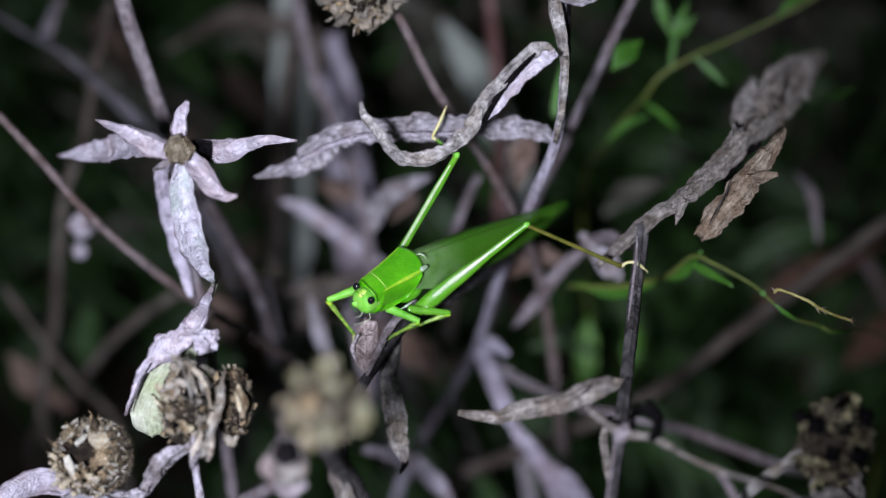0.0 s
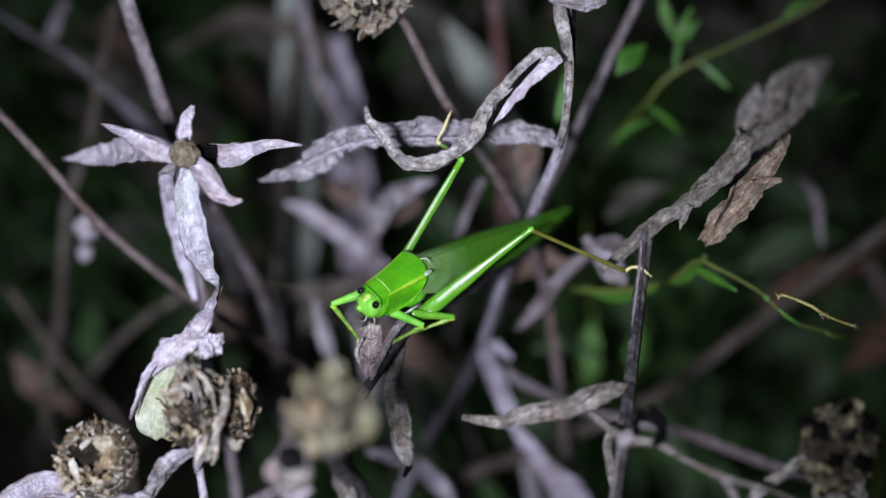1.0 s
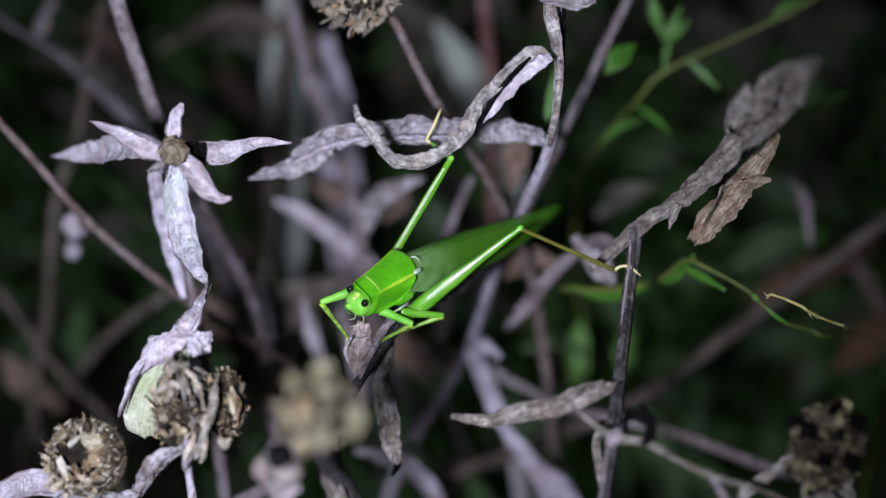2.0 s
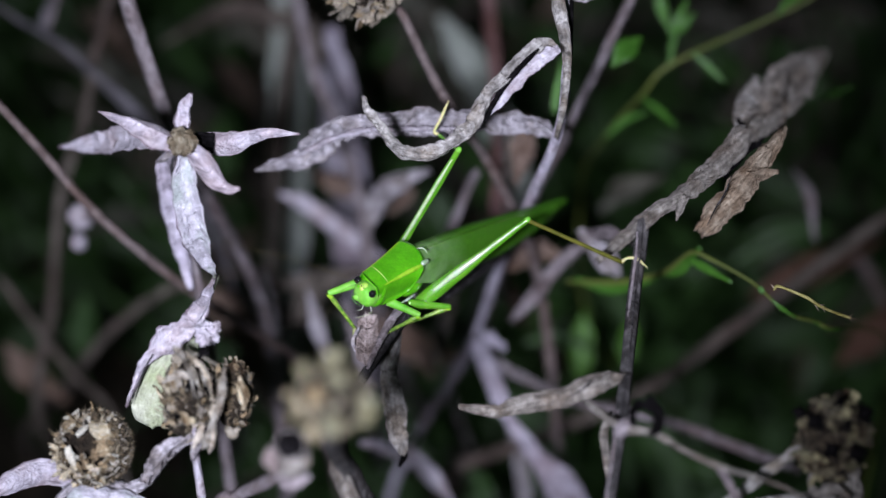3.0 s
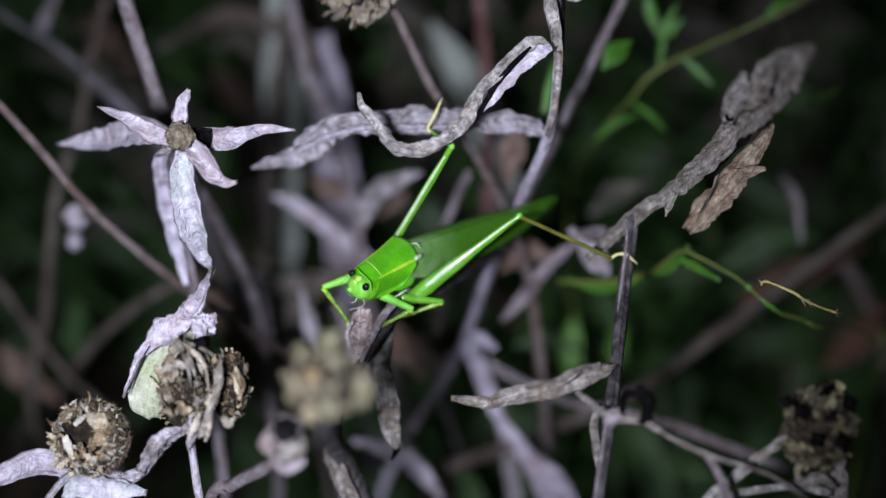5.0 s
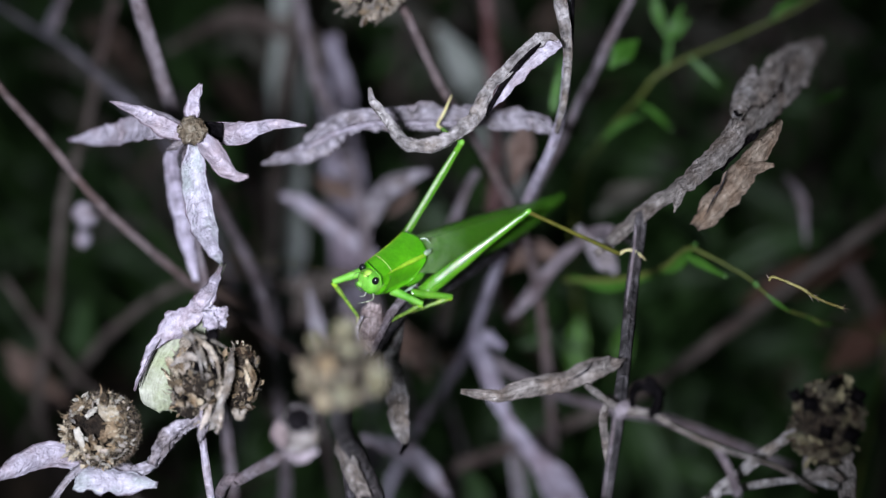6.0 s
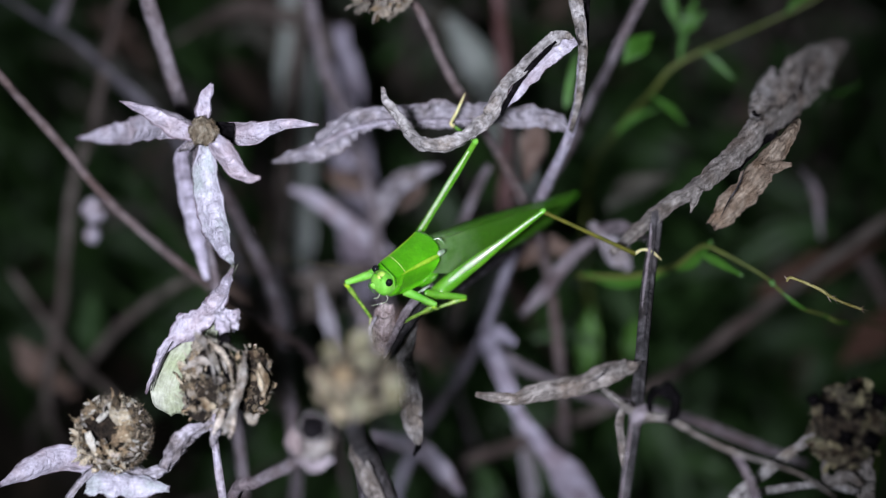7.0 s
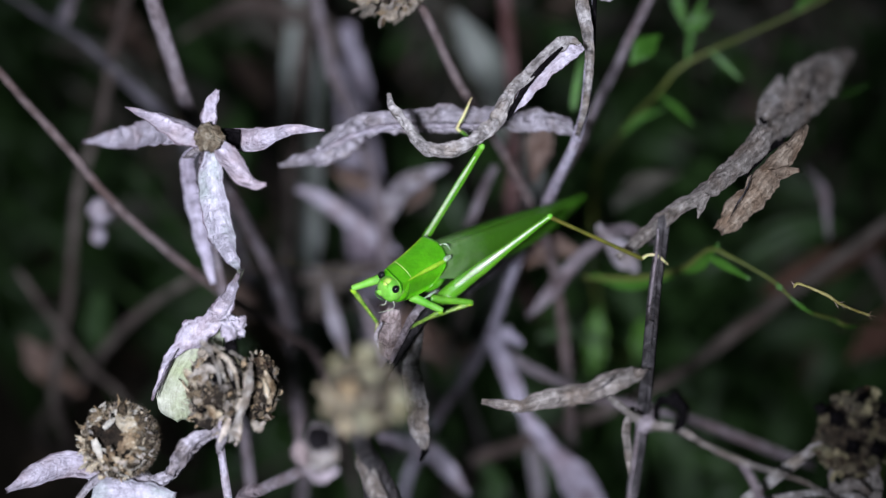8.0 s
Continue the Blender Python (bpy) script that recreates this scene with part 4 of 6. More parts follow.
# ---- plant with the star flower and the two seed heads ----
def star_plant():
    p = thing("dried_plant", "dried daisy plant with star-shaped flower and seed heads", "dried plant", at_ground(-62, 40))
    part("stem", stalk([(-62, 40, -4), (-52, 24, 110), (-44, 6, 200), (-30.3, -26.2, 258.3), (-31.5, -24.1, 274.8), (-32.2, -21.5, 283.1), (-32.5, -19.7, 287.6)], [1.3, 1.0, 0.7, 0.55, 0.5, 0.5], 1), PALE, p, "thin pale stem")
    part("branch", stalk([(-32.2, -20.4, 286.8), (-34.7, -20.8, 285), (-37.1, -21.1, 282.6), (-39.4, -21.8, 279.2), (-42.4, -21.6, 277.7), (-45.6, -20.3, 277.6)], [0.6, 0.8, 0.95, 0.9, 0.9, 0.6], 2, 12, 50, 0.2, 0.5), LEAF, p)
    part("leaf", blade([(-33.2, -21, 286.8), (-35.5, -21.5, 285.5), (-37.5, -22.4, 283.1), (-39.1, -23.1, 280.2)], [1.07, 2.3, 2.6, 1.53], 20, 0.8, 0.6, 0.35, 61), LEAF, p)
    part("leaf", blade([(-30.1, -21.9, 289.6), (-31.7, -23, 286.6), (-32.4, -23.1, 284.7)], [0.77, 1.53, 0.46], 30, 0.6, 0.4, 0.3, 62, 24, 7), LEAF, p)
    # seed heads
    bowl_head(p, (-46, -19.3, 283.2), 6.05, (-0.17, -0.62, 0.77), 11, "round brown bristly seed head with pale seeds")
    seed_head(p, (-32.7, -17.1, 290.5), 4.5, (0.1, 0.35, 0.9), 12, 300, 0, 900, 1.42, -0.05, 1.1, 0.0, 0.85, TATTERS, "torn brown seed head with shredded bracts", 0.3)
    # black lumps on the surface paint the shade of gaps between bracts
    for a, b, r in (((-31.6, -19.3, 296), (-31.1, -20.3, 294.7), 0.85), ((-29.9, -19.1, 296.2), (-29, -20.7, 294.2), 0.5), ((-32.3, -17.8, 297.8), (-31.9, -18.3, 297.1), 0.6), ((-30.5, -16.4, 298.5), (-29.3, -16.9, 297.9), 1.0), ((-33.4, -22.2, 292.5), (-33, -22.6, 292), 0.4)):
        part("hollow", stalk([Vector(v) + FACE * 1.1 for v in (a, Vector(a).lerp(Vector(b), 0.5), b)], [r * 0.3, r, r * 0.3], 7, 10, 12, 0.15, 0.5), BLACK, p, "black lump painted as a shaded hollow")
    for k, (a, b, w) in enumerate((((-33.7, -16.9, 299.5), (-31.9, -18, 298.5), 0.9), ((-31.5, -18.1, 298.1), (-30.3, -20.6, 295.5), 0.55), ((-30.2, -18.9, 297.1), (-29.4, -20.4, 295.7), 0.35), ((-35.9, -19.2, 296.1), (-34.7, -19.5, 296.2), 0.9), ((-34.3, -22.6, 292.1), (-33.4, -23.4, 291.6), 0.9), ((-31.7, -22.8, 292.2), (-30.8, -23, 292.2), 0.8), ((-29.8, -23.4, 291.9), (-31.2, -25.4, 289.5), 1.0), ((-28.4, -21, 293.1), (-28.9, -23.3, 290.8), 1.2))):
        part("sliver", blade([Vector(v) + FACE * 1.2 for v in (a, Vector(a).lerp(Vector(b), 0.5) + Vector((0.1, -0.15, 0.1)), b)], [w * 0.5, w, w * 0.3], [0, 20], 0.5, 0.5, 0.35, 340 + k, 14, 6, 0.1), (SHRED, GREYISH, SHRED, SEED, AMBER, SEED, SHRED, GREYISH)[k], p, "torn pale sliver of bract")
    seed_head(p, (-27.1, -16.2, 290), 2.75, (0.1, 0.35, 0.9), 13, 170, 2, 400, 2.0, -0.1, 1.7, 0.0, 0.65, SCORCHED, "small torn brown seed head", 0.3)
    for k, (pts, w, mat) in enumerate([
        ([(-34.1, -16.8, 298.7), (-32.4, -19.1, 299), (-31.4, -21.1, 298.2), (-31.1, -22.2, 295.3)], [0.3, 0.5, 0.45, 0.2], SHRED),
        ([(-33.5, -16.6, 298.9), (-31, -19.1, 299), (-29.3, -21.1, 298.2), (-28.9, -22.1, 295.4)], [0.3, 0.55, 0.5, 0.2], GREYISH),
        ([(-32.6, -16.1, 298), (-30, -18.2, 298.6), (-28.1, -19.5, 298.5)], [0.3, 0.5, 0.3], GREYISH),
        ([(-27.5, -18.3, 296.9), (-27.4, -21.7, 296.6), (-27.9, -23.7, 295.1), (-28.6, -25.1, 293.4), (-29.4, -26, 291.6), (-30.4, -25.7, 289.6)], [0.4, 1.1, 1.3, 1.3, 1.2, 0.3], SHRED),
        ([(-28.5, -24.5, 293.4), (-28.4, -25.8, 292.6), (-28.7, -26.6, 291.6), (-29.3, -26.6, 290)], [0.4, 0.9, 0.9, 0.3], SHRED),
        ([(-35.8, -18.8, 294.7), (-33.6, -19.6, 296.8), (-31.4, -20.5, 297.4)], [0.5, 1.3, 0.4], SHRED),
        ([(-33.9, -21.8, 291.2), (-32.6, -23, 292.8), (-31.9, -23.7, 291.9)], [0.6, 1.6, 0.6], AMBER),
        ([(-25.9, -17.5, 294.7), (-25, -19.6, 293.7), (-25.3, -21.1, 292)], [0.5, 1.3, 0.5], AMBER),
        ([(-26, -19.3, 294.9), (-25.5, -20.6, 294.1), (-25.3, -21, 292.9)], [0.3, 0.8, 0.3], SEED),
        ([(-27.6, -22.5, 290.3), (-26.4, -23.7, 290.4), (-25.6, -23.2, 291)], [0.6, 1.3, 0.5], GREYISH),
    ]):
        part("torn_bract", blade(pts, w, [0, 25, -15], 0.25, 0.7, 0.4, 90 + k, 36, 7, 0.09, fold=0.15, roll=0.3), mat, p)
    part("leaf_edge", stalk([(-38.2, -11.2, 292.6), (-39.3, -12.5, 291), (-40.4, -13.9, 289), (-41.2, -15, 287)], [0.08, 0.14, 0.14, 0.06], 93), BLACKSTEM, p)
    # leaf behind the torn head, half green inside
    part("leaf", blade([(-31.1, 4.4, 293.1), (-31.9, -2.2, 293.9), (-33.2, -6.1, 292.7), (-35.1, -8.7, 290.3), (-37.6, -11.5, 287), (-38.7, -13.1, 284.3), (-38.4, -13.2, 280.7)], [0.92, 1.99, 3.06, 6.13, 7.35, 6.13, 1.84], [0, 15, 10, 0, -5, 0], [0.9, 0.8, 0.5, 0.45, 0.5, 0.7], 0.22, 0.12, 21), MINT, p, "crumpled leaf, still pale green inside")
    part("leaf", blade([(-31.2, 3.4, 293.6), (-31.8, -3.9, 295.4), (-33, -7.3, 294.8), (-35.8, -9.6, 293.4), (-38.9, -11.3, 291.7), (-40.6, -13.3, 289.4), (-41.9, -14.9, 286.4)], [1.07, 2.3, 3.52, 4.14, 1.69, 0.92, 0.54], [20, 10, 5, 15, 45, 60], 0.6, 0.7, 0.25, 22, 60, 11), PALE, p, "pale curled leaf margin")
    part("bud", ball((-30.8, -10.3, 295.4), (1.55, 1.4, 1.9), (0.1, -0.3, 1), 0.7, 4, 26, 36, 1.3), PALE, p, "small pale closed bud")
    part("bud_stem", stalk([(-31, -10.4, 293.9), (-31.8, -11, 292.1), (-32.7, -12.7, 290.1)], 0.5, 5), LEAF, p)
    # star flower
    part("stalk", stalk([(-34.2, 7.2, 313.8), (-37.1, 16.4, 302.1), (-38.5, 22.9, 285.4), (-36.8, 20.7, 268.9), (-35.3, 15.5, 248.8), (-35.7, 12.8, 217.7), (-50, 50, 120), (-60, 45, 0)], [0.6, 0.7, 0.8, 0.9, 1.0, 1.2], 6, 10, 60), STEM, p)
    disc = part("flower_disc", ball((-33.9, 5.7, 315.2), (1.9, 1.9, 1.6), (-0.05, -0.72, 0.68), 0.3, 8, 22, 32, 1.6), DISC, p, "bristly brown flower disc")
    part("sepal", blade([(-33.9, 8, 314.8), (-33.9, 9, 316.6), (-33.6, 9.9, 318.1), (-33, 11.5, 319)], [2.2, 2.9, 2.1, 0.6], [-25, -20, 10], 0.8, 0.28, 0.07, 31, 36, fold=0.8, roll=0.15), PALE, disc)
    part("sepal", blade([(-33.8, 8.9, 312.7), (-30.9, 9.1, 312.6), (-28.2, 9.9, 311.8), (-25.7, 11.5, 311.6), (-23.2, 13.2, 311.2), (-19.1, 13.4, 310.8)], [2.6, 3.3, 3.4, 2.1, 1.5, 0.4], [25, 15, 5, 15, 5], 0.5, 0.28, 0.07, 32, 80, 11, fold=0.6, roll=0.15), PALE, disc)
    # black blade paints the shadow that the disc casts on this sepal
    part("sepal_base", blade([(-33, 8.4, 312.8), (-31.8, 8.3, 313), (-30.2, 8.4, 312.8)], [2.6, 2.91, 2.6], 4, 0.3, 0.15, 0.2, 77, 20, 7), BLACK, disc, "black patch painted as the disc's shadow")
    part("sepal", blade([(-32.9, 5.8, 313.9), (-31, 3.3, 313.4), (-29.2, 1.1, 312.4), (-27.7, 0, 311.9), (-26, 0.2, 311.7)], [2.2, 3.3, 2.9, 1.7, 0.8], [-20, -10, 10, 40], 0.8, 0.28, 0.07, 33, 40, fold=0.8, roll=0.15), PALE, disc)
    part("sepal", blade([(-33.6, 6.1, 312.5), (-33.9, 3.8, 309.7), (-33.5, 2.2, 306.1), (-32.8, 1.5, 301.8), (-32.3, 3.2, 296.9), (-31.5, 4.8, 292.5)], [2.4, 3.6, 4.2, 4.0, 2.6, 0.6], [-15, -10, -5, 5], 0.65, 0.28, 0.07, 34, 80, 11, fold=0.6, roll=0.15), MINTY, disc, "long sepal with pale green bloom")
    part("sepal", blade([(-35, 6.4, 314.5), (-37.2, 6.2, 316.1), (-39.5, 6.9, 316.9), (-42.9, 9.4, 316.5), (-46.2, 12.8, 315.2)], [3.0, 4.3, 3.4, 1.6, 0.3], [-35, -35, -25, -10], 1.3, 0.28, 0.07, 35, 80, 11, fold=0.8, roll=0.15), PALE, disc)
    part("sepal", blade([(-36.3, 10, 311.9), (-40.9, 15.9, 308.5), (-45.4, 21.2, 304.4), (-50.4, 26.2, 299.9), (-58, 31.3, 295.5)], [2.3, 3.9, 4.6, 3.5, 0.46], [0, 10, 0], 0.4, 0.4, 0.07, 36, 80, 11, fold=0.3, roll=0.15), PALE, disc)
    part("sepal", blade([(-34.8, 6.6, 313.1), (-35.9, 4.7, 313.3), (-37.1, 2.9, 313.9)], [1.23, 1.69, 0.46], 30, 0.9, 0.2, 0.12, 37, 20), LEAF, disc)
    part("leaf", blade([(-38.3, 20.3, 303.2), (-40.2, 22, 298.4), (-40.1, 22.1, 291.5), (-39.1, 21.2, 283.4), (-38.1, 19, 277.4)], [1.38, 2.3, 2.76, 2.6, 0.92], [0, 10], 0.5, 0.4, 0.1, 38), LILAC, p)
    # leaves below the round head
    part("leaf", blade([(-45.5, -19.9, 276.3), (-50.1, -19.1, 277.2), (-53.9, -18.7, 277.7), (-58.3, -18, 275), (-63.6, -18.1, 271.5)], [1.53, 3.06, 3.98, 3.52, 0.92], [0, 10, 20], 0.6, 0.2, 0.08, 39), PALE, p)
    part("leaf", blade([(-50.3, -22.4, 276.8), (-46.7, -23, 277.8), (-42.7, -24, 278.3), (-38.6, -23.6, 277.1)], [3.06, 4.29, 3.83, 0.92], [0, 20, 10], 0.6, 0.35, 0.2, 40), MINTY, p)
    part("leaf_stalk", stalk([(-48.1, -20.9, 278.6), (-50.2, -22.8, 278.1), (-52.3, -24.6, 275.9), (-55.4, -25.5, 269.6), (-66, 20, 200), (-62, 38, 0)], [0.5, 0.5, 0.6, 0.8, 1.0], 9), LEAF, p)
    return p


star_plant()


# ---- plant with the curled leaves above the katydid ----
def curl_plant():
    p = thing("dried_plant", "dried grey plant with long curled leaves", "dried plant", at_ground(0, 95))
    part("stem", stalk([(16.7, 27.6, 332.9), (17.5, 26.6, 324.7), (18.1, 24.5, 318.7), (17.9, 23.3, 313.8), (17.8, 23.6, 307.3), (16.8, 25.7, 299.3), (14.8, 29.3, 289.6), (12.8, 35.9, 276.6), (10.3, 45.5, 260.1), (6, 51.8, 236.3), (1.2, 55.7, 220), (-5.6, 58.4, 202.3), (-11.2, 59.4, 179.1), (-6, 95, 110), (0, 95, -4)], [0.5, 0.55, 0.6, 0.65, 0.75, 0.85, 0.9, 0.85, 0.85, 0.95, 1.1, 1.3], 11, 12, 110), LILAC, p, "lilac-grey stalk")
    part("leaf", blade([(15.9, 23.7, 328.2), (16.3, 22.7, 325.3), (17.3, 21.9, 320.8), (18, 21.9, 315.7), (17.7, 21.8, 308.6), (17, 22.9, 302.8)], [1.84, 2.3, 1.84, 1.38, 1.07, 0.92], [-20, -10, 10, 30], 0.9, 0.3, 0.12, 42), TAUPE, p)
    part("leaf", blade([(18.5, 26.1, 325.9), (18.5, 24.5, 320.5), (18.5, 23.8, 314.4), (18.2, 23.9, 307.6)], [0.54, 0.77, 0.77, 0.38], [30, 40], 0.8, 0.2, 0.1, 43), BLACK, p, "black leaf edge")
    part("leaf", blade([(15.4, 24.7, 329.4), (17.2, 22.7, 328.8), (19.8, 21.1, 328.7), (22.3, 20.9, 328.4)], [2.76, 3.83, 2.76, 0.92], [0, 20, -20], 0.5, 0.6, 0.3, 44), LEAF, p)
    # the straight long leaf
    part("leaf", blade([(-27.7, 27.2, 294.1), (-24.5, 27.4, 295), (-20.5, 26.5, 296.8), (-17.4, 26.3, 300), (-14.3, 24.9, 303.5), (-8.5, 24.4, 304.7), (-2, 25.4, 304.1), (4.6, 26.4, 303.6), (10.5, 28.1, 302.1), (14.8, 28.8, 300.9), (16.9, 28.5, 299.1)], [0.46, 1.84, 3.52, 4.44, 3.98, 4.14, 4.29, 3.83, 3.37, 3.06, 0.92], [20, 25, 30, 30, 25, 20, 25, 20], [0.5, 0.4, 0.3, 0.4, 0.5], 0.6, 0.22, 45, 230, 15, fold=0.75, roll=0.1), LEAF, p, "long withered grey leaf")
    part("leaf", blade([(-24, 26.8, 295.3), (-16.9, 25.4, 300.7), (-11.8, 23.8, 303.9), (-6.9, 23.2, 304.7), (0.5, 23.9, 304.1), (5.4, 25, 303.6)], [0.31, 1.23, 1.38, 1.23, 0.92, 0.31], [60, 70, 60], 0.4, 0.4, 0.3, 46, 50, 7), PALE, p)
    part("leaf_stalk", stalk([(16.9, 28.7, 299.3), (15.8, 28.5, 300.8), (13.9, 28.4, 301.4)], 0.35, 3), LEAF, p)
    # the curled leaf
    part("leaf", blade([(15.9, 17.4, 322.3), (14.5, 17, 323.3), (13, 16.5, 322.7), (10.7, 15.1, 321.1), (8.6, 13.9, 319.6), (6.7, 13.5, 317.6), (5.7, 13.8, 314.8), (4.7, 13.3, 312.7), (3.2, 13.7, 310.1), (0.9, 13.5, 308.3), (-2.1, 13.6, 306.9), (-4.4, 13.8, 307.2), (-6.1, 13, 309.2), (-7.3, 12.3, 311.5), (-8.6, 12.6, 313.4), (-9.7, 12.7, 315.2), (-10.1, 12.3, 317.8)], [0.6, 1.5, 2.2, 2.0, 1.9, 1.9, 2.2, 2.5, 2.5, 2.5, 2.5, 2.4, 2.1, 1.8, 1.6, 1.4, 0.7], [20, 10, 0, -5, 0, 10, 30, 20, 0, 20, 35, 20], [0.8, 0.7, 0.6, 0.9, 1.1, 1.0], 0.6, 0.16, 47, 230, 13, fold=0.45, roll=0.1), TAUPE, p, "curled withered grey leaf with rolled margin")
    # black strip paints the rolled flap's shadow on the inner half
    part("leaf_edge", blade([(13.5, 16.4, 322.6), (12.1, 15.2, 321.8), (10.2, 13.9, 320.3), (8.4, 13.1, 318.1), (6.9, 12.5, 315.2), (6.1, 12.1, 313.5)], [0.3, 0.7, 0.8, 0.8, 0.7, 0.3], [10, 10, 10], 0.2, 0.15, 0.2, 48, 44, 6), BLACK, p, "black strip painted as shade in the curled leaf's crease")
    part("leaf_edge", blade([(16.3, 17.3, 322.2), (14.3, 16.3, 321.6), (12, 15.2, 320.3), (10.1, 14.3, 318.6), (8.3, 13.5, 316.4), (6.9, 13, 314.3)], [1.2, 2.4, 2.4, 2.3, 1.9, 0.5], [0, 0, 0], 0.2, 0.2, 0.2, 49, 60, 9, fold=0.05, roll=0.1), PALE, p, "pale inner half of the curled leaf")
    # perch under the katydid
    # one stem: black stalk paints its shaded side, grey strip its lit side
    part("perch", stalk([(11.5, 42, 266.1), (7.8, 29.8, 273.3), (2.2, 15.9, 280.1), (-2.6, 7.6, 284.1), (-5.5, 2.3, 285.6), (-7.5, -0.9, 284.9), (-9.2, -3.3, 283.6), (-10.8, -4.8, 281.8), (-12.8, -8, 279.5), (-13.7, -11.5, 272.3), (-12.1, -11.2, 252.4), (-12, 80, 120), (-4, 95, 0)], [0.7, 0.7, 0.7, 0.7, 0.7, 0.65, 0.65, 0.7, 0.9, 1.2], 12, 12, 90), BLACKSTEM, p, "dark stem under the insect, painted black as its shaded side")
    part("perch_side", stalk([(-3.4, 6.5, 287.5), (-5.8, 2.7, 287.6), (-7.1, 0.1, 287.6), (-8.4, -2.3, 286.4), (-9.5, -4.2, 284.9), (-10.1, -5.5, 284.2)], [0.4, 0.6, 0.6, 0.5, 0.4, 0.2], 212, 12, 40), STEM, p, "grey strip painted as the stem's lit side")
    part("leaf", blade([(-9.6, 2.6, 287.5), (-10, 0.5, 286.6), (-10.2, -1.5, 285.8), (-10.3, -3.4, 285), (-10, -4.4, 283.8)], [2.0, 3.5, 3.8, 2.9, 0.8], [10, 0, -10], 0.5, 0.5, 0.15, 50, 40, 9, fold=0.4), PINKASH, p, "drooping withered leaf")
    part("leaf", blade([(-5.7, 4.4, 283.5), (-6.3, 1.7, 281.8), (-7.3, -0.4, 279.3), (-6.8, -2.5, 276.8), (-6.3, -3.9, 273.6), (-6.2, -4.7, 271), (-5.7, -5.5, 268.5), (-5.5, -5.7, 266.7)], [0.8, 1.7, 2.8, 3.2, 3.5, 3.3, 2.1, 0.8], [10, 0, 0, 5, 0, 10], [0.6, 0.5, 0.4], 0.6, 0.16, 250, 110, 13, fold=0.4), TAUPE, p, "drooping withered leaf")
    part("leaf_tip", blade([(-5.8, -4.8, 268.8), (-5.1, -5.4, 266.7), (-6, -6.1, 264.8)], [1.07, 1.38, 0.46], 20, 0.8, 0.3, 0.2, 51, 20, 6), BLACK, p, "black rotten leaf tip")
    part("leaf", blade([(-11.2, -1.2, 288.1), (-12, -2.1, 286.4), (-11.7, -3, 284.6)], [0.46, 0.77, 0.31], 20, 0.7, 0.2, 0.2, 52, 20, 6), LEAF, p)
    # leafy stalk crossing behind, with its wide withered leaf
    part("leaf", blade([(6, 48.5, 239.3), (8.6, 43.3, 236.6), (10.3, 40.3, 233.1), (12.4, 37.4, 229.6), (17, 35, 223.2), (21.8, 32.9, 217.2), (27, 32, 205.7)], [2.6, 3.37, 3.52, 2.14, 3.22, 6.43, 6.13], 0, 0.4, 0.5, 0.06, 53), LILAC, p)
    part("branch", stalk([(6.4, 52.6, 233.8), (13, 46.2, 233.1), (22, 40.2, 232.9), (28, 34.1, 236.1), (40.4, 27.5, 238.7), (50.2, 25.1, 235.9), (61.8, 22.3, 232.5)], [1.1, 0.9, 0.8, 0.8, 0.9, 0.8], 14), STEM, p)
    part("leaf", blade([(6, 49.6, 237.2), (8.8, 48.5, 239.3), (11.6, 45.7, 239.5)], [1.69, 3.06, 1.07], 10, 0.6, 0.5, 0.2, 54, 20, 6), LILAC, p)
    return p


curl_plant()


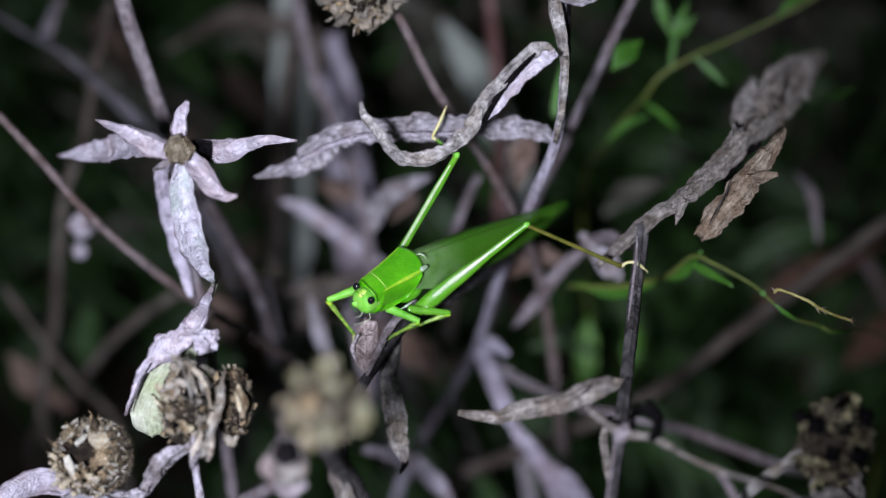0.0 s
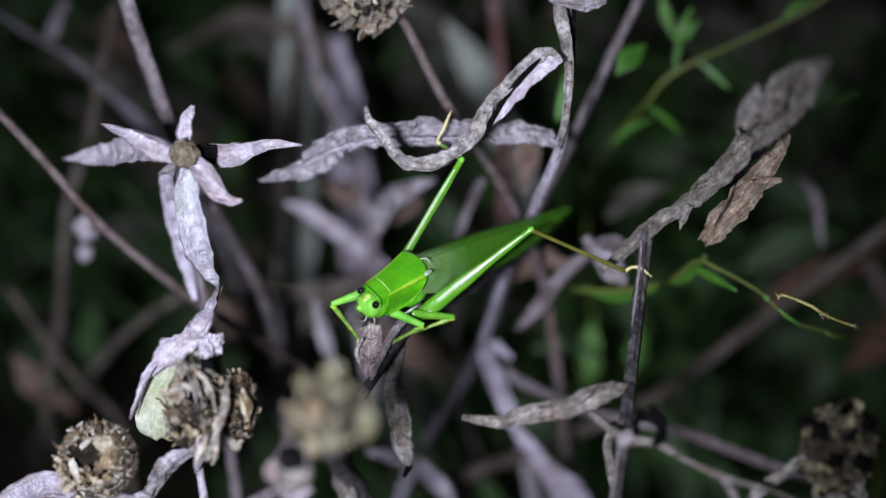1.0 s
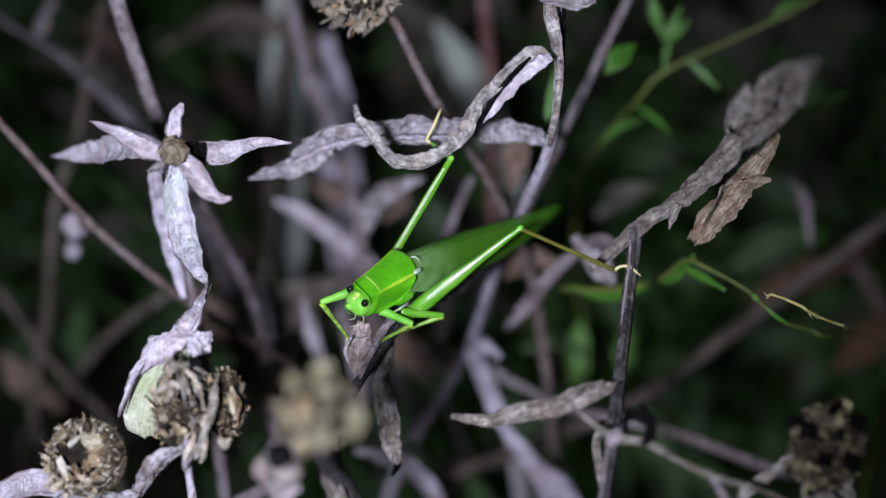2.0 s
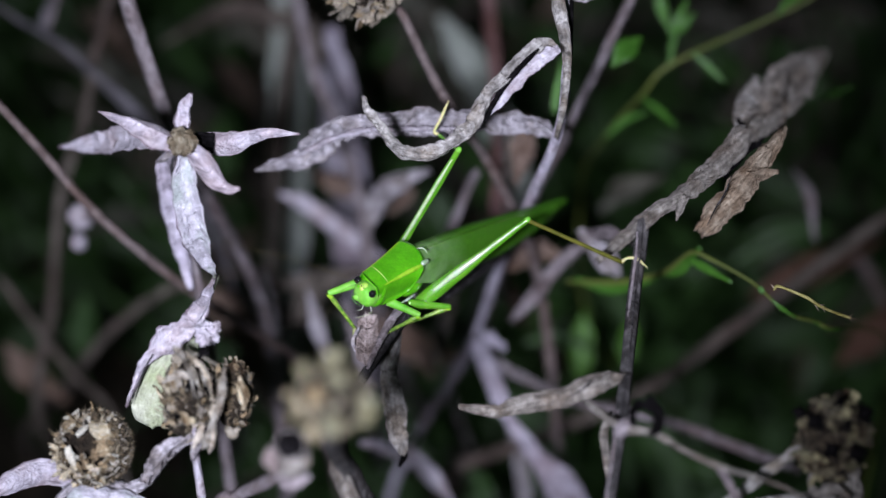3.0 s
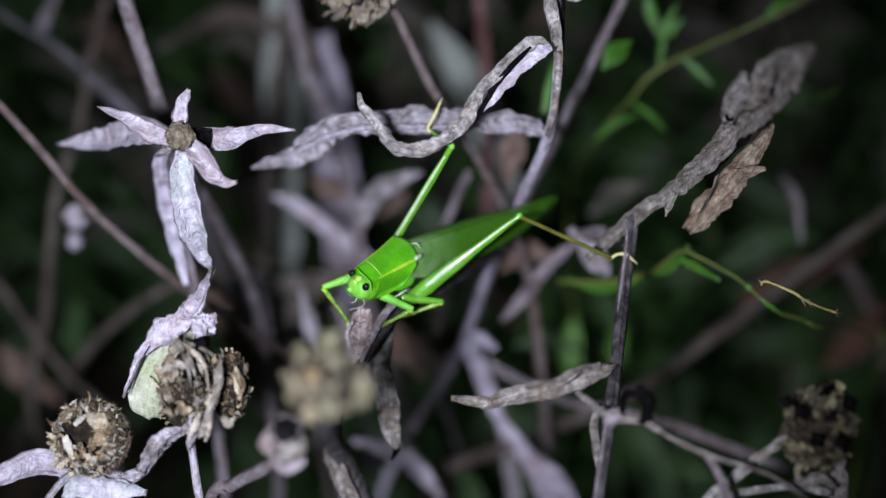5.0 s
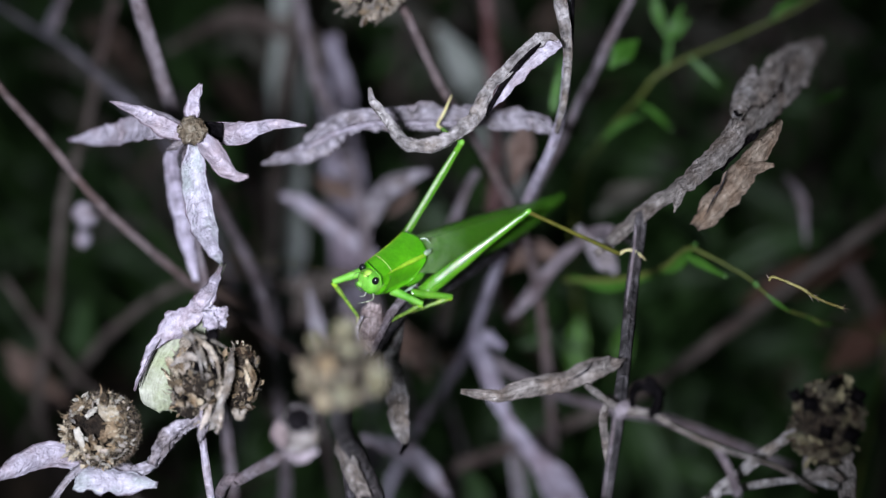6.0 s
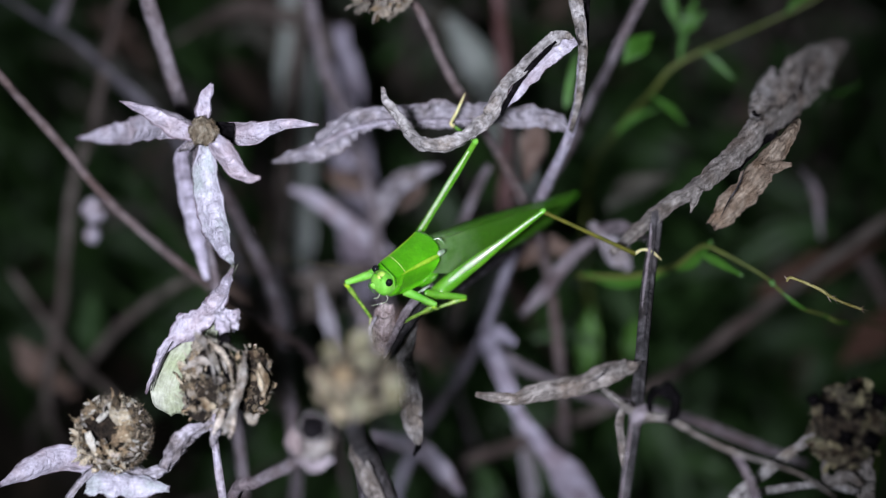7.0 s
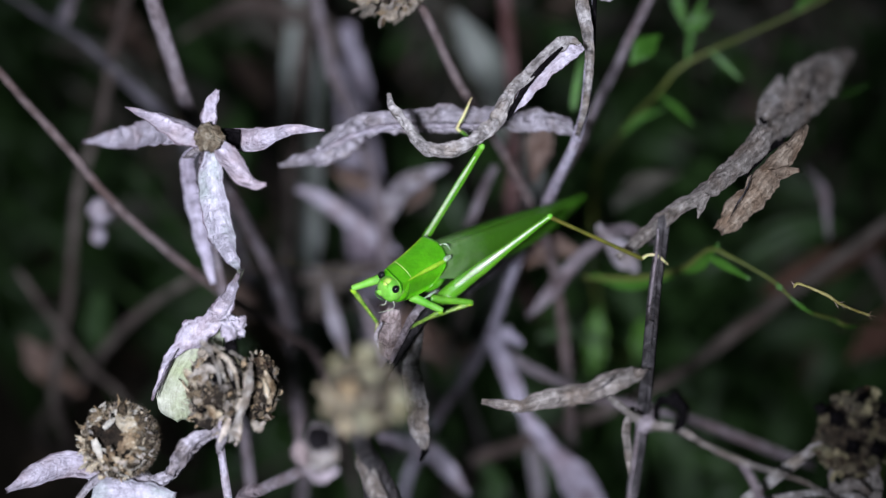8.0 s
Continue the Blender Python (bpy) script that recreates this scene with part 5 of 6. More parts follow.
# ---- plant on whose stem the hind foot rests ----
def right_plant():
    p = thing("dried_plant", "dried plant with dark stem and ragged brown leaves", "dried plant", at_ground(24, 30))
    part("stem", stalk([(29.2, 13, 296.3), (28.7, 10, 293.8), (27.6, 4.7, 289.9), (26, -5.7, 289.7), (23.8, -19.4, 292.5), (22.4, -27.5, 291.6), (21, -34.1, 287.3), (20.1, -37.1, 273.3), (22, 10, 160), (24, 30, -4)], [0.85, 0.95, 0.95, 0.9, 0.85, 0.75, 0.65, 0.9, 1.3], 21, 14, 90, 0.06, 0.05), DARKSTEM, p, "dark grooved stem")
    # thin black stalk paints the shade of a groove down the stem
    part("groove", stalk([(29, 11.5, 296.2), (28.6, 9, 294.7), (27.6, 3.7, 290.8), (26, -6.7, 290.7), (23.8, -20.4, 293.5), (22.4, -28.5, 292.6), (21, -35, 288.3)], [0.1, 0.14, 0.15, 0.15, 0.14, 0.14, 0.14], 25, 8, 60, 0.05, 0.05), BLACKSTEM, p, "thin black line painted as shade in the stem's groove")
    # grey strip paints the lit left face of the dark stem
    part("bark_ridge", stalk([(28.1, 10.5, 295.6), (27.9, 8.2, 294.2), (26.9, 2.9, 290.4), (25.3, -7.4, 290.3), (23.1, -21, 293), (21.75, -29, 292.1), (20.4, -35.3, 287.8)], [0.1, 0.2, 0.22, 0.2, 0.2, 0.16, 0.1], 26, 8, 60, 0.05, 0.1), STEM, p, "pale strip painted as the stem's lit left edge")
    part("leaf", blade([(23, 13.2, 287.7), (26.6, 13.1, 292.2), (29.9, 10.6, 298.7), (33.4, 8.5, 303.9), (36.4, 6.4, 309.2), (38.5, 4.8, 313.5), (39.9, 4, 317.2), (41.1, -1, 323.7), (42.1, -5.6, 330.7), (42.5, -10.6, 337.1), (43.6, -14.4, 341.9)], [1.07, 2.45, 2.6, 2.7, 3.3, 3.4, 3.7, 4.1, 4.6, 5.0, 2.0], [0, 10, 25, 10, 0, 15, 20, 10], [1.0, 0.8, 0.7, 0.5], 0.25, 0.16, 55, 240, 15, fold=0.7, roll=0.1), ASH, p, "long ragged grey-brown leaf")
    part("leaf_lobe", blade([(38.7, 2.2, 319.7), (38.5, -0.4, 324.4), (38.4, -3.2, 328.9), (38.4, -4.4, 332.1)], [1.2, 2.7, 2.9, 0.8], [0, 25], 0.6, 0.6, 0.3, 59, 50, 9), TAUPE, p)
    part("leaf_lobe", blade([(40, -1.7, 324.4), (40.4, -4.9, 330), (40.8, -6.8, 333.9), (40.8, -9, 337.5)], [1.5, 3.0, 3.2, 0.8], [0, -20], 0.5, 0.6, 0.3, 159, 50, 9), ASH, p)
    part("leaf", blade([(46.4, 9.4, 314.7), (45.9, 10.1, 312), (44.7, 10.5, 309), (43, 10.8, 305.2), (40.9, 10.6, 301.5), (38.8, 10.6, 298), (36.7, 10.5, 295.1)], [1.0, 2.2, 3.1, 3.9, 4.1, 3.9, 1.7], [0, 5, 0, -10], [0.5, 0.4, 0.6], 0.5, 0.17, 56, 120, 15, fold=0.8, roll=0.1), TAN, p, "crumpled brown hanging leaf")
    # thin black stalk paints the shade in the hanging leaf's crease
    part("leaf_crease", stalk([(40.3, 10, 306), (39.6, 9.5, 303.3), (38.6, 9.3, 301), (37.6, 8.9, 298)], [0.06, 0.13, 0.12, 0.05], 156), BLACKSTEM, p)
    part("leaf", blade([(43, 10.5, 305.6), (44.7, 9, 307.3), (46.3, 8.2, 308)], [1.99, 1.69, 0.92], 20, 0.8, 0.5, 0.3, 57, 20, 7), TAN, p)
    part("leaf", blade([(33.9, 7.3, 304.6), (33.2, 6, 303.7), (32.4, 4.4, 302.5)], [1.23, 1.15, 0.31], 20, 0.5, 0.2, 0.3, 58, 20, 6), ASH, p)

    part("leaf_hook", blade([(39.5, 5.1, 318.2), (38.3, 2, 321.6), (38.4, 0.6, 321.6), (39.3, 0.6, 321.6)], [0.31, 0.54, 0.61, 0.31], 0, 0.5, 0.1, 0.2, 60, 20, 5), BLACK, p)
    # black blade paints the shadowed gap between ragged and hanging leaf
    part("leaf", blade([(38.4, 5.9, 308.8), (40.3, 6.1, 312.5), (41.8, 3.9, 316.9), (43.2, 0.1, 322.8), (43.5, -3.2, 327.5)], [0.61, 1.53, 1.69, 1.84, 0.77], [20, 10], 0.6, 0.3, 0.2, 63, 24, 7), BLACK, p, "black strip painted as shade under the ragged leaf")
    part("leaf", blade([(2.5, -17.5, 288.9), (4.9, -18, 289), (7.8, -19, 289.6), (11.4, -19.9, 292), (15.6, -21, 294.1), (19.1, -21, 295.9), (21.8, -19.6, 295.8), (24.4, -16.6, 294.1)], [0.77, 1.38, 1.84, 2.6, 2.76, 3.06, 2.14, 0.31], [0, 10, 0, 25, 15, -35], [0.7, 0.5, 0.25, 0.1], 0.22, 0.12, 64, 120, 11, fold=0.7, roll=0.1), ASH, p, "narrow withered grey-brown leaf")
    # shade in the narrow leaf's crease, painted as a black stalk
    part("leaf_crease", stalk([(16.3, -22.3, 295.6), (17.6, -22, 296.1), (18.8, -21.4, 296.7), (19.4, -20.9, 297.4)], [0.05, 0.12, 0.14, 0.05], 157), BLACKSTEM, p)
    part("leaf", blade([(22.1, -22.2, 292.7), (21.2, -23.3, 289.7), (21.8, -24.8, 286.1), (22.3, -26.2, 282.7)], [0.61, 1.23, 1.38, 0.61], [20, 10], 0.6, 0.4, 0.12, 65), ASH, p)
    part("branch", stalk([(18.8, -22.2, 294.5), (20.9, -27.5, 296.8), (22.7, -29.8, 297.6), (26.1, -31.8, 298.7), (29.7, -33.9, 297.9), (33.6, -35.9, 297.3), (38.2, -36, 295.4), (42.2, -36.1, 293.5), (47.1, -35.6, 289)], [0.4, 0.5, 0.7, 0.5, 0.42, 0.45, 0.35, 0.3, 0.3], 23, 10, 60, 0.14, 0.3), ASH, p)
    part("twig", stalk([(33.6, -35.7, 297.1), (35.1, -37.4, 295.2), (36.5, -39, 291.9)], [0.5, 0.5, 0.6], 24), STEM, p)
    part("node", ball((22.7, -29.8, 297.5), (1.25, 1.1, 1.4), (0.3, 0, 1), 0.35, 5), STEM, p, "swollen pale stem joint")
    part("withered_bud", stalk([(25.6, -32.7, 299.4), (26.4, -32.3, 300.6), (26.3, -31.6, 302.4), (25.3, -30.9, 303.6), (24.8, -30.7, 303.8)], [0.4, 0.55, 0.6, 0.5, 0.25], 66, 10, 30, 0.3, 0.4), BLACK, p, "black shrivelled bud")
    part("withered_bud", stalk([(23.6, -30.6, 299), (23.5, -30.4, 301), (24.1, -30.3, 302.2), (25, -30.9, 302.6), (25.6, -31.5, 302.2)], [0.3, 0.45, 0.5, 0.5, 0.3], 67, 10, 30, 0.3, 0.4), BLACK, p, "black shrivelled bud")
    return p


right_plant()


def dark_head_plant():
    p = thing("dried_plant", "dried plant with a dark seed head", "dried plant", at_ground(66, 20))
    seed_head(p, (49.1, -28.3, 294.3), 5.0, (0.15, 0.4, 0.9), 31, 280, 0, 1500, 1.3, 0.0, 1.2, 0.0, 1.3, MOSSES, "dark greenish-brown bristly seed head", 0.12)
    part("stem", stalk([(47.9, -28.2, 294.4), (45.7, -28.2, 292.8), (43.8, -28.5, 290.9), (40.2, -30.2, 288.9), (37.4, -31.7, 287.1), (35.1, -32.6, 284.5), (35, -33.3, 274.3), (58.1, 0.3, 169.6), (66, 20, -4)], [0.8, 0.75, 0.7, 0.75, 0.8, 1.0, 1.3], 32, 12, 60, 0.14, 0.25), TAUPE, p, "thick grey stalk")
    part("branch", stalk([(36.2, -31.9, 285), (39.6, -32, 286.2), (43.9, -31.6, 286.7), (47.4, -31.5, 286.9), (51, -32.1, 286.1)], [0.6, 0.55, 0.5, 0.6, 0.5], 33), TAUPE, p)
    part("leaf", blade([(46.5, -31.4, 288.7), (47.5, -31.9, 288.1), (49.3, -31.5, 288.6), (51.4, -32.4, 287.5)], [1.07, 1.99, 1.84, 0.77], [20, 0], 0.8, 0.5, 0.3, 68, 24, 7), ASH, p)
    part("leaf", blade([(47.9, -26.4, 289.4), (47.3, -29.1, 288), (46.7, -31.1, 287.3)], [1.53, 1.23, 0.46], 10, 0.6, 0.4, 0.2, 69, 20, 7), ASH, p)
    part("leaf", blade([(51.9, -26.9, 288.8), (52.2, -28.8, 286.6), (53.5, -30, 281.6)], [3.06, 3.52, 2.3], 10, 0.6, 0.6, 0.2, 70, 24, 7), ASH, p)
    # shaded gaps of the dark head, painted as black lumps
    for a, b in (((45.1, -29.8, 300), (46.6, -31.1, 298.4)), ((48.5, -28.5, 301.5), (49.2, -29.1, 300.7)), ((51.3, -28.9, 301), (52.3, -30.7, 298.9)), ((47.2, -32, 297.3), (48.5, -33.3, 295.7)), ((50.6, -32, 297.3), (51.3, -33.8, 295.2)), ((44.1, -29.1, 300.7), (43.7, -30.2, 299.4)), ((49.2, -30.5, 299.2), (49.9, -31, 298.5))):
        part("hollow", stalk([a, Vector(a).lerp(Vector(b), 0.5), b], [0.3, 0.85, 0.3], 9, 10, 12, 0.15, 0.5), BLACK, p, "black lump painted as a shaded hollow")
    return p


dark_head_plant()


# ---- seed head and bud close in front ----
def front_plant():
    p = thing("dried_plant", "dried stalk with tan seed head and small open bud", "dried plant", at_ground(-14, 6))
    head = seed_head(p, (-11.1, -51.3, 324.5), 3.7, (0.0, -0.6, 0.8), 41, 56, 8, 0, 1.0, 0.2, 1.05, 0.1, 0.7, BROADS, "tan seed head with broad bracts")
    for k, (pts, w, mat) in enumerate((
        ([(-11.6, -51.6, 329.7), (-10.4, -51.5, 330.4), (-9.2, -50.7, 330.5)], 1.9, FADED),
        ([(-10.4, -52.6, 329.5), (-9.9, -53.2, 328.9), (-9.7, -53.4, 328.1)], 1.7, FADED),
        ([(-12.6, -53.3, 328.2), (-12.1, -54.1, 327.6), (-12.1, -54.6, 326.7)], 2.2, OCHRE),
        ([(-11.1, -55.9, 324.2), (-10.5, -55.6, 325.2), (-10, -55, 325.9)], 2.0, FADED),
        ([(-7.5, -52.9, 326.4), (-6.9, -53.8, 325.5), (-7.3, -54.8, 323.9)], 2.0, FADED),
        ([(-13.9, -50.3, 328.7), (-13.6, -51, 328.6), (-13.4, -51.6, 328.1)], 1.7, FADED),
    )):
        part("bract", blade(pts, [w * 0.5, w, w * 0.5], [0, 15], 0.5, 0.4, 0.15, 360 + k, 12, 6, 0.12), mat, head)
    part("stem", stalk([(-11.4, -48.8, 318), (-12.3, -36.5, 301.6), (-11.7, -28.5, 289.3), (-10.3, -27.7, 284.1), (-8.9, -27.9, 279.2), (-7.3, -27.9, 265.2), (-12, -6, 170), (-14, 6, -4)], [1.0, 1.15, 1.2, 1.15, 1.1, 1.2, 1.4], 42, 12, 60), DARKSTEM, p, "dark grooved stalk")
    part("leaf", blade([(-13, -30.6, 294.6), (-12.5, -30, 290.7), (-11.6, -29.6, 286.5), (-10.1, -29.9, 281.5)], [1.2, 2.5, 2.6, 2.2], 0, 0.7, 0.3, 0.1, 71), ASH, p)
    c, z = Vector((-16.7, -42.2, 308.1)), Vector((-0.05, -0.62, 0.78)).normalized()
    # flat black ball paints the shade inside the bud's opening
    cup = part("bud", ball(c, (1.8, 2.1, 0.65), z, 0.2, 3), BLACK, p, "bud with its shaded hollow painted black, ringed by pale sepals")
    x = z.orthogonal().normalized()
    y = z.cross(x)
    low = Vector((-16.8, -42.6, 305.3)) - c
    for k in range(7):
        a = 2 * math.pi * k / 7
        d = x * math.cos(a) + y * math.sin(a)
        part("sepal", blade([c + d * 1.1 - z * 3.0 + low * 0.9, c + d * 2.4 - z * 1.6 + low * 0.7, c + d * 2.3 - z * 0.2 + low * 0.25, c + d * 1.75 + z * 0.6], [1.8, 2.6, 2.4, 1.5], 0, -0.8, 0.3, 0.12, 80 + k, 18, 7, 0.2, d), TAUPE, cup)
    part("sepal", blade([(-18.9, -43.2, 308.6), (-18.7, -44.3, 307.8), (-18, -45.1, 306.7)], [0.7, 1.9, 0.8], [0, 15], 0.5, 0.4, 0.15, 88, 18, 7, 0.2), BROWNSTEM, cup)
    part("sepal", blade([(-17.8, -45.5, 305.8), (-16.4, -46.1, 305.7), (-14.4, -45.2, 306.1)], [0.6, 1.3, 0.6], [0, 15], 0.5, 0.4, 0.15, 89, 18, 7, 0.2), STEM, cup)
    part("bud_stalk", stalk([(-17.6, -40.5, 301.5), (-21.6, -32.5, 290.8), (-26, -26.8, 282.1), (-31.5, -20.2, 269.7), (-45, 20, 190), (-14, 8, 0)], [0.7, 0.8, 0.85, 0.9, 1.0], 43), STEM, p)
    return p


front_plant()


# ---- stalks and leaves behind ----
def backdrop_plant(label, base, stems, leaves=(), heads=()):
    p = thing("dried_plant", label, "dried plant", at_ground(*base[:2]))
    for k, (pts, r, mat) in enumerate(stems):
        part("stem", stalk(pts, r, 50 + k + int(base[0])), mat, p)
    for k, (pts, w, tw, cup, mat) in enumerate(leaves):
        part("leaf", blade(pts, w, tw, cup, 0.6, 0.12, 100 + k + int(base[1]), 30, 7), mat, p)
    for c, r in heads:
        part("bud", ball(c, (r, r, r * 1.25), (0, -0.2, 1), 0.3, r), PALE, p)
    return p


backdrop_plant("tall dry grey stalk with a hanging leaf", (-60, 120), [
    ([(-48, 45, 319.4), (-46.8, 44.1, 312.1), (-45.1, 43.7, 302.3), (-43.4, 44.6, 290.9), (-40.8, 45.8, 279.9), (-37.2, 47, 268.8), (-33.9, 47.4, 258.4), (-31.8, 47.1, 248.8), (-30.5, 44.4, 236.2), (-30.3, 39.9, 201.4), (-55, 110, 90), (-60, 120, -4)], [1.15, 1.2, 1.2, 1.15, 1.1, 1.1, 1.2, 1.3], STEM),
    ([(-89, 105.9, 276.9), (-81.4, 102.8, 273.1), (-73.7, 99.9, 269.7), (-67.7, 96.5, 265.6), (-62.2, 93.5, 262.1), (-57.3, 91.2, 257.7), (-53.4, 89.4, 252.5), (-49.5, 89.2, 241.4), (-44.4, 86.7, 225.9), (-41.1, 81.2, 200.8), (-60, 140, 90), (-60, 120, 0)], [0.55, 0.65, 0.8, 1.0, 1.1, 1.0, 0.9, 0.9], DUSK),
    ([(-75.9, 112.7, 274.1), (-77.8, 110.2, 271.1), (-78.9, 108.3, 268.8), (-77.1, 105.1, 268.2), (-74.2, 101.3, 268.3)], [0.5, 0.7, 0.65, 0.5], DUSK),
    ([(-66.1, 114.6, 271.7), (-67.8, 110.3, 266.5), (-69.5, 105.6, 260.9), (-70.9, 100.1, 254.4), (-72.6, 95.8, 249.2), (-75.1, 91.4, 244), (-77, 87.9, 236.7), (-80.1, 83, 218.4), (-85.4, 75.5, 186.1), (-90, 150, 60), (-60, 121, 0)], [1.0, 1.0, 1.1], OLDSTEM),
], [
    ([(-68.7, 98.3, 264.7), (-64.3, 95.9, 261.8), (-59.3, 93, 258.4), (-54.4, 89.9, 254.6)], [1.0, 2.2, 2.8, 1.0], 0, 0.5, DUSK),
    ([(-74.8, 112.8, 274.1), (-77, 109.9, 270.7), (-77.8, 107, 267.2)], [0.77, 2.6, 0.77], 0, 0.7, STEM),
])
backdrop_plant("thin brown stalk with two pale buds", (-25, 110), [
    ([(-71.8, 37.9, 306.3), (-67.8, 37.4, 299.5), (-64, 36, 294.7), (-60.3, 35.2, 289), (-56.6, 34.2, 283.2), (-52.7, 33.7, 277.9), (-48, 33.8, 271.8), (-44.1, 34.4, 266.4), (-38.7, 37.4, 257.5), (-31.1, 41.1, 246.3), (-23.3, 44.7, 227.2), (-22, 105, 90), (-25, 110, -4)], [0.6, 0.65, 0.7, 0.75, 0.8, 0.9], BROWNSTEM),
    ([(-53.3, 36, 276.1), (-58.3, 46.9, 268.8), (-63.5, 57.6, 261.2)], [0.5, 0.4, 0.4], BROWNSTEM),
    ([(-36.1, 81.4, 222.8), (-25.7, 82.5, 224.1), (-11.9, 83.7, 225.5), (-2.8, 84.4, 226.3)], [1.3, 1.3, 1.2], OLDSTEM),
], [], [((-63.9, 57.2, 260.8), 2.0), ((-64.3, 54.4, 257.5), 1.4)])
backdrop_plant("tall brown stalk with a seed head", (35, 190), [
    ([(-10.8, 42.8, 316.8), (-6.2, 44.7, 311.3), (-4, 44.7, 306.6), (-1.9, 45.1, 300.8), (1, 45, 294.5), (4.7, 45.6, 287.5), (11.5, 47.2, 272.3), (17.8, 51.4, 249.2), (23.7, 59.3, 196.4), (34, 180, 60), (35, 190, -4)], [0.6, 0.7, 0.7, 0.75, 0.8, 1.0, 1.2], BROWNSTEM),
    ([(-28.2, 105.7, 279.6), (-24.4, 94.5, 266.3), (-20, 88.2, 258.8), (-15.7, 79.1, 247.9), (-11.9, 77, 217.5), (0, 160, 90), (35, 189, 0)], [1.0, 1.1, 1.2], STEM),
    ([(9.4, 121.3, 270.3), (10.8, 111, 258), (11.6, 103.6, 249.2), (14.2, 98.3, 208.1), (40, 190, 80), (35, 190, 0)], [1.2, 1.3, 1.4], REDSTEM),
], [
    ([(-31, 78.8, 249.3), (-26.5, 78.4, 247.1), (-21.4, 76.8, 243.8), (-16.3, 75.2, 240.2), (-10.9, 74.4, 236.2)], [1.07, 3.22, 3.52, 3.06, 0.92], 0, 0.5, PALE),
    ([(-13.1, 59.3, 255.7), (-11.5, 60.8, 261), (-8.4, 59.5, 266.4), (-1.9, 61.1, 268.3)], [1.23, 4.29, 4.6, 1.07], [0, 30], 0.8, LEAF),
    ([(-10.1, 73.5, 248.2), (-6.9, 75.6, 250.7), (-4.7, 78.4, 254)], [1.23, 3.06, 1.07], [0, 30], 0.8, BROWN),
    ([(-14.6, 33.6, 228.1), (-6.5, 32.3, 226.5), (-2.2, 30, 223.7), (2.1, 27.9, 218.2)], [1.38, 3.83, 3.52, 1.07], 0, 0.5, PALE),
])
SEED_STALK = bpy.data.objects["dried_plant.007"]
seed_head(SEED_STALK, (-11.3, 40.7, 318.9), 6.3, (-0.2, -0.3, 0.9), 51, 300, 6, 300, 0.95, 0.0, 1.3, 0.1, 0.8, TATTERS, "pale tan ragged seed head")
backdrop_plant("thin grey stalk with crumpled leaves", (60, 150), [
    ([(32.9, 63.5, 305.6), (30.6, 60.5, 302.1), (28.3, 57.6, 298.6), (26.1, 54.6, 295.1), (23.9, 51.7, 291.6), (21.9, 50.4, 286.9), (20.5, 53, 279.2), (17.3, 59.2, 266.3), (15, 67, 250.7), (11.9, 72.2, 236.7), (7.1, 74.5, 214.5), (1.9, 73.8, 199.7), (20, 130, 90), (60, 150, -4)], [0.75, 0.75, 0.75, 0.7, 0.7, 0.8], STEM),
    ([(95, 85.1, 244.6), (71.7, 74.4, 231.9), (57.3, 67.7, 223.8), (40.6, 60.2, 214.9), (19.1, 61.5, 199.1), (-0.5, 63.2, 183.6), (10, 130, 80), (60, 150, 0)], [1.2, 1.25, 1.3, 1.4], OLDSTEM),
    ([(1.6, 54.1, 259.9), (4.6, 58.6, 265.3), (6.6, 61.1, 268.3)], [0.9, 0.9, 0.8], STEM),
], [
    ([(31.3, 31.8, 275.2), (26.7, 36.4, 273.7), (22.4, 41.2, 265.5), (17.2, 44, 254.9), (12.1, 45.5, 246.2)], [1.07, 2.76, 3.37, 3.06, 1.07], [0, 40, -30], 0.8, STEM),
    ([(23, 40.5, 271.6), (27.6, 37.2, 267.7), (29.5, 35.4, 265.5)], [1.53, 4.6, 1.23], [0, 20, -10], 0.6, LEAF),
    ([(22.5, 50.9, 256.1), (16.8, 55, 254), (11.9, 56.4, 248.8)], [1.53, 5.36, 1.23], [0, 20, -10], 0.6, BROWN),
    ([(32.3, 91.4, 234.7), (37.4, 94, 237.8), (45.5, 95.8, 240)], [1.23, 5.06, 1.07], 0, 0.5, OLDLEAF),
    ([(15.3, 63.9, 278.5), (14.4, 61.9, 272.7), (13, 59.2, 266)], [1.38, 4.6, 1.23], 0, 0.5, BROWN),
    ([(13.9, 63.7, 201.7), (16.2, 57.8, 194.7), (17.3, 50.4, 185.9)], [1.53, 3.06, 2.3], 0, 0.5, LEAF),
    ([(66.6, 79, 254.8), (69.8, 75.6, 250.7), (70.8, 70.1, 244.1)], [0.77, 1.99, 0.77], 0, 0.5, STEM),
])


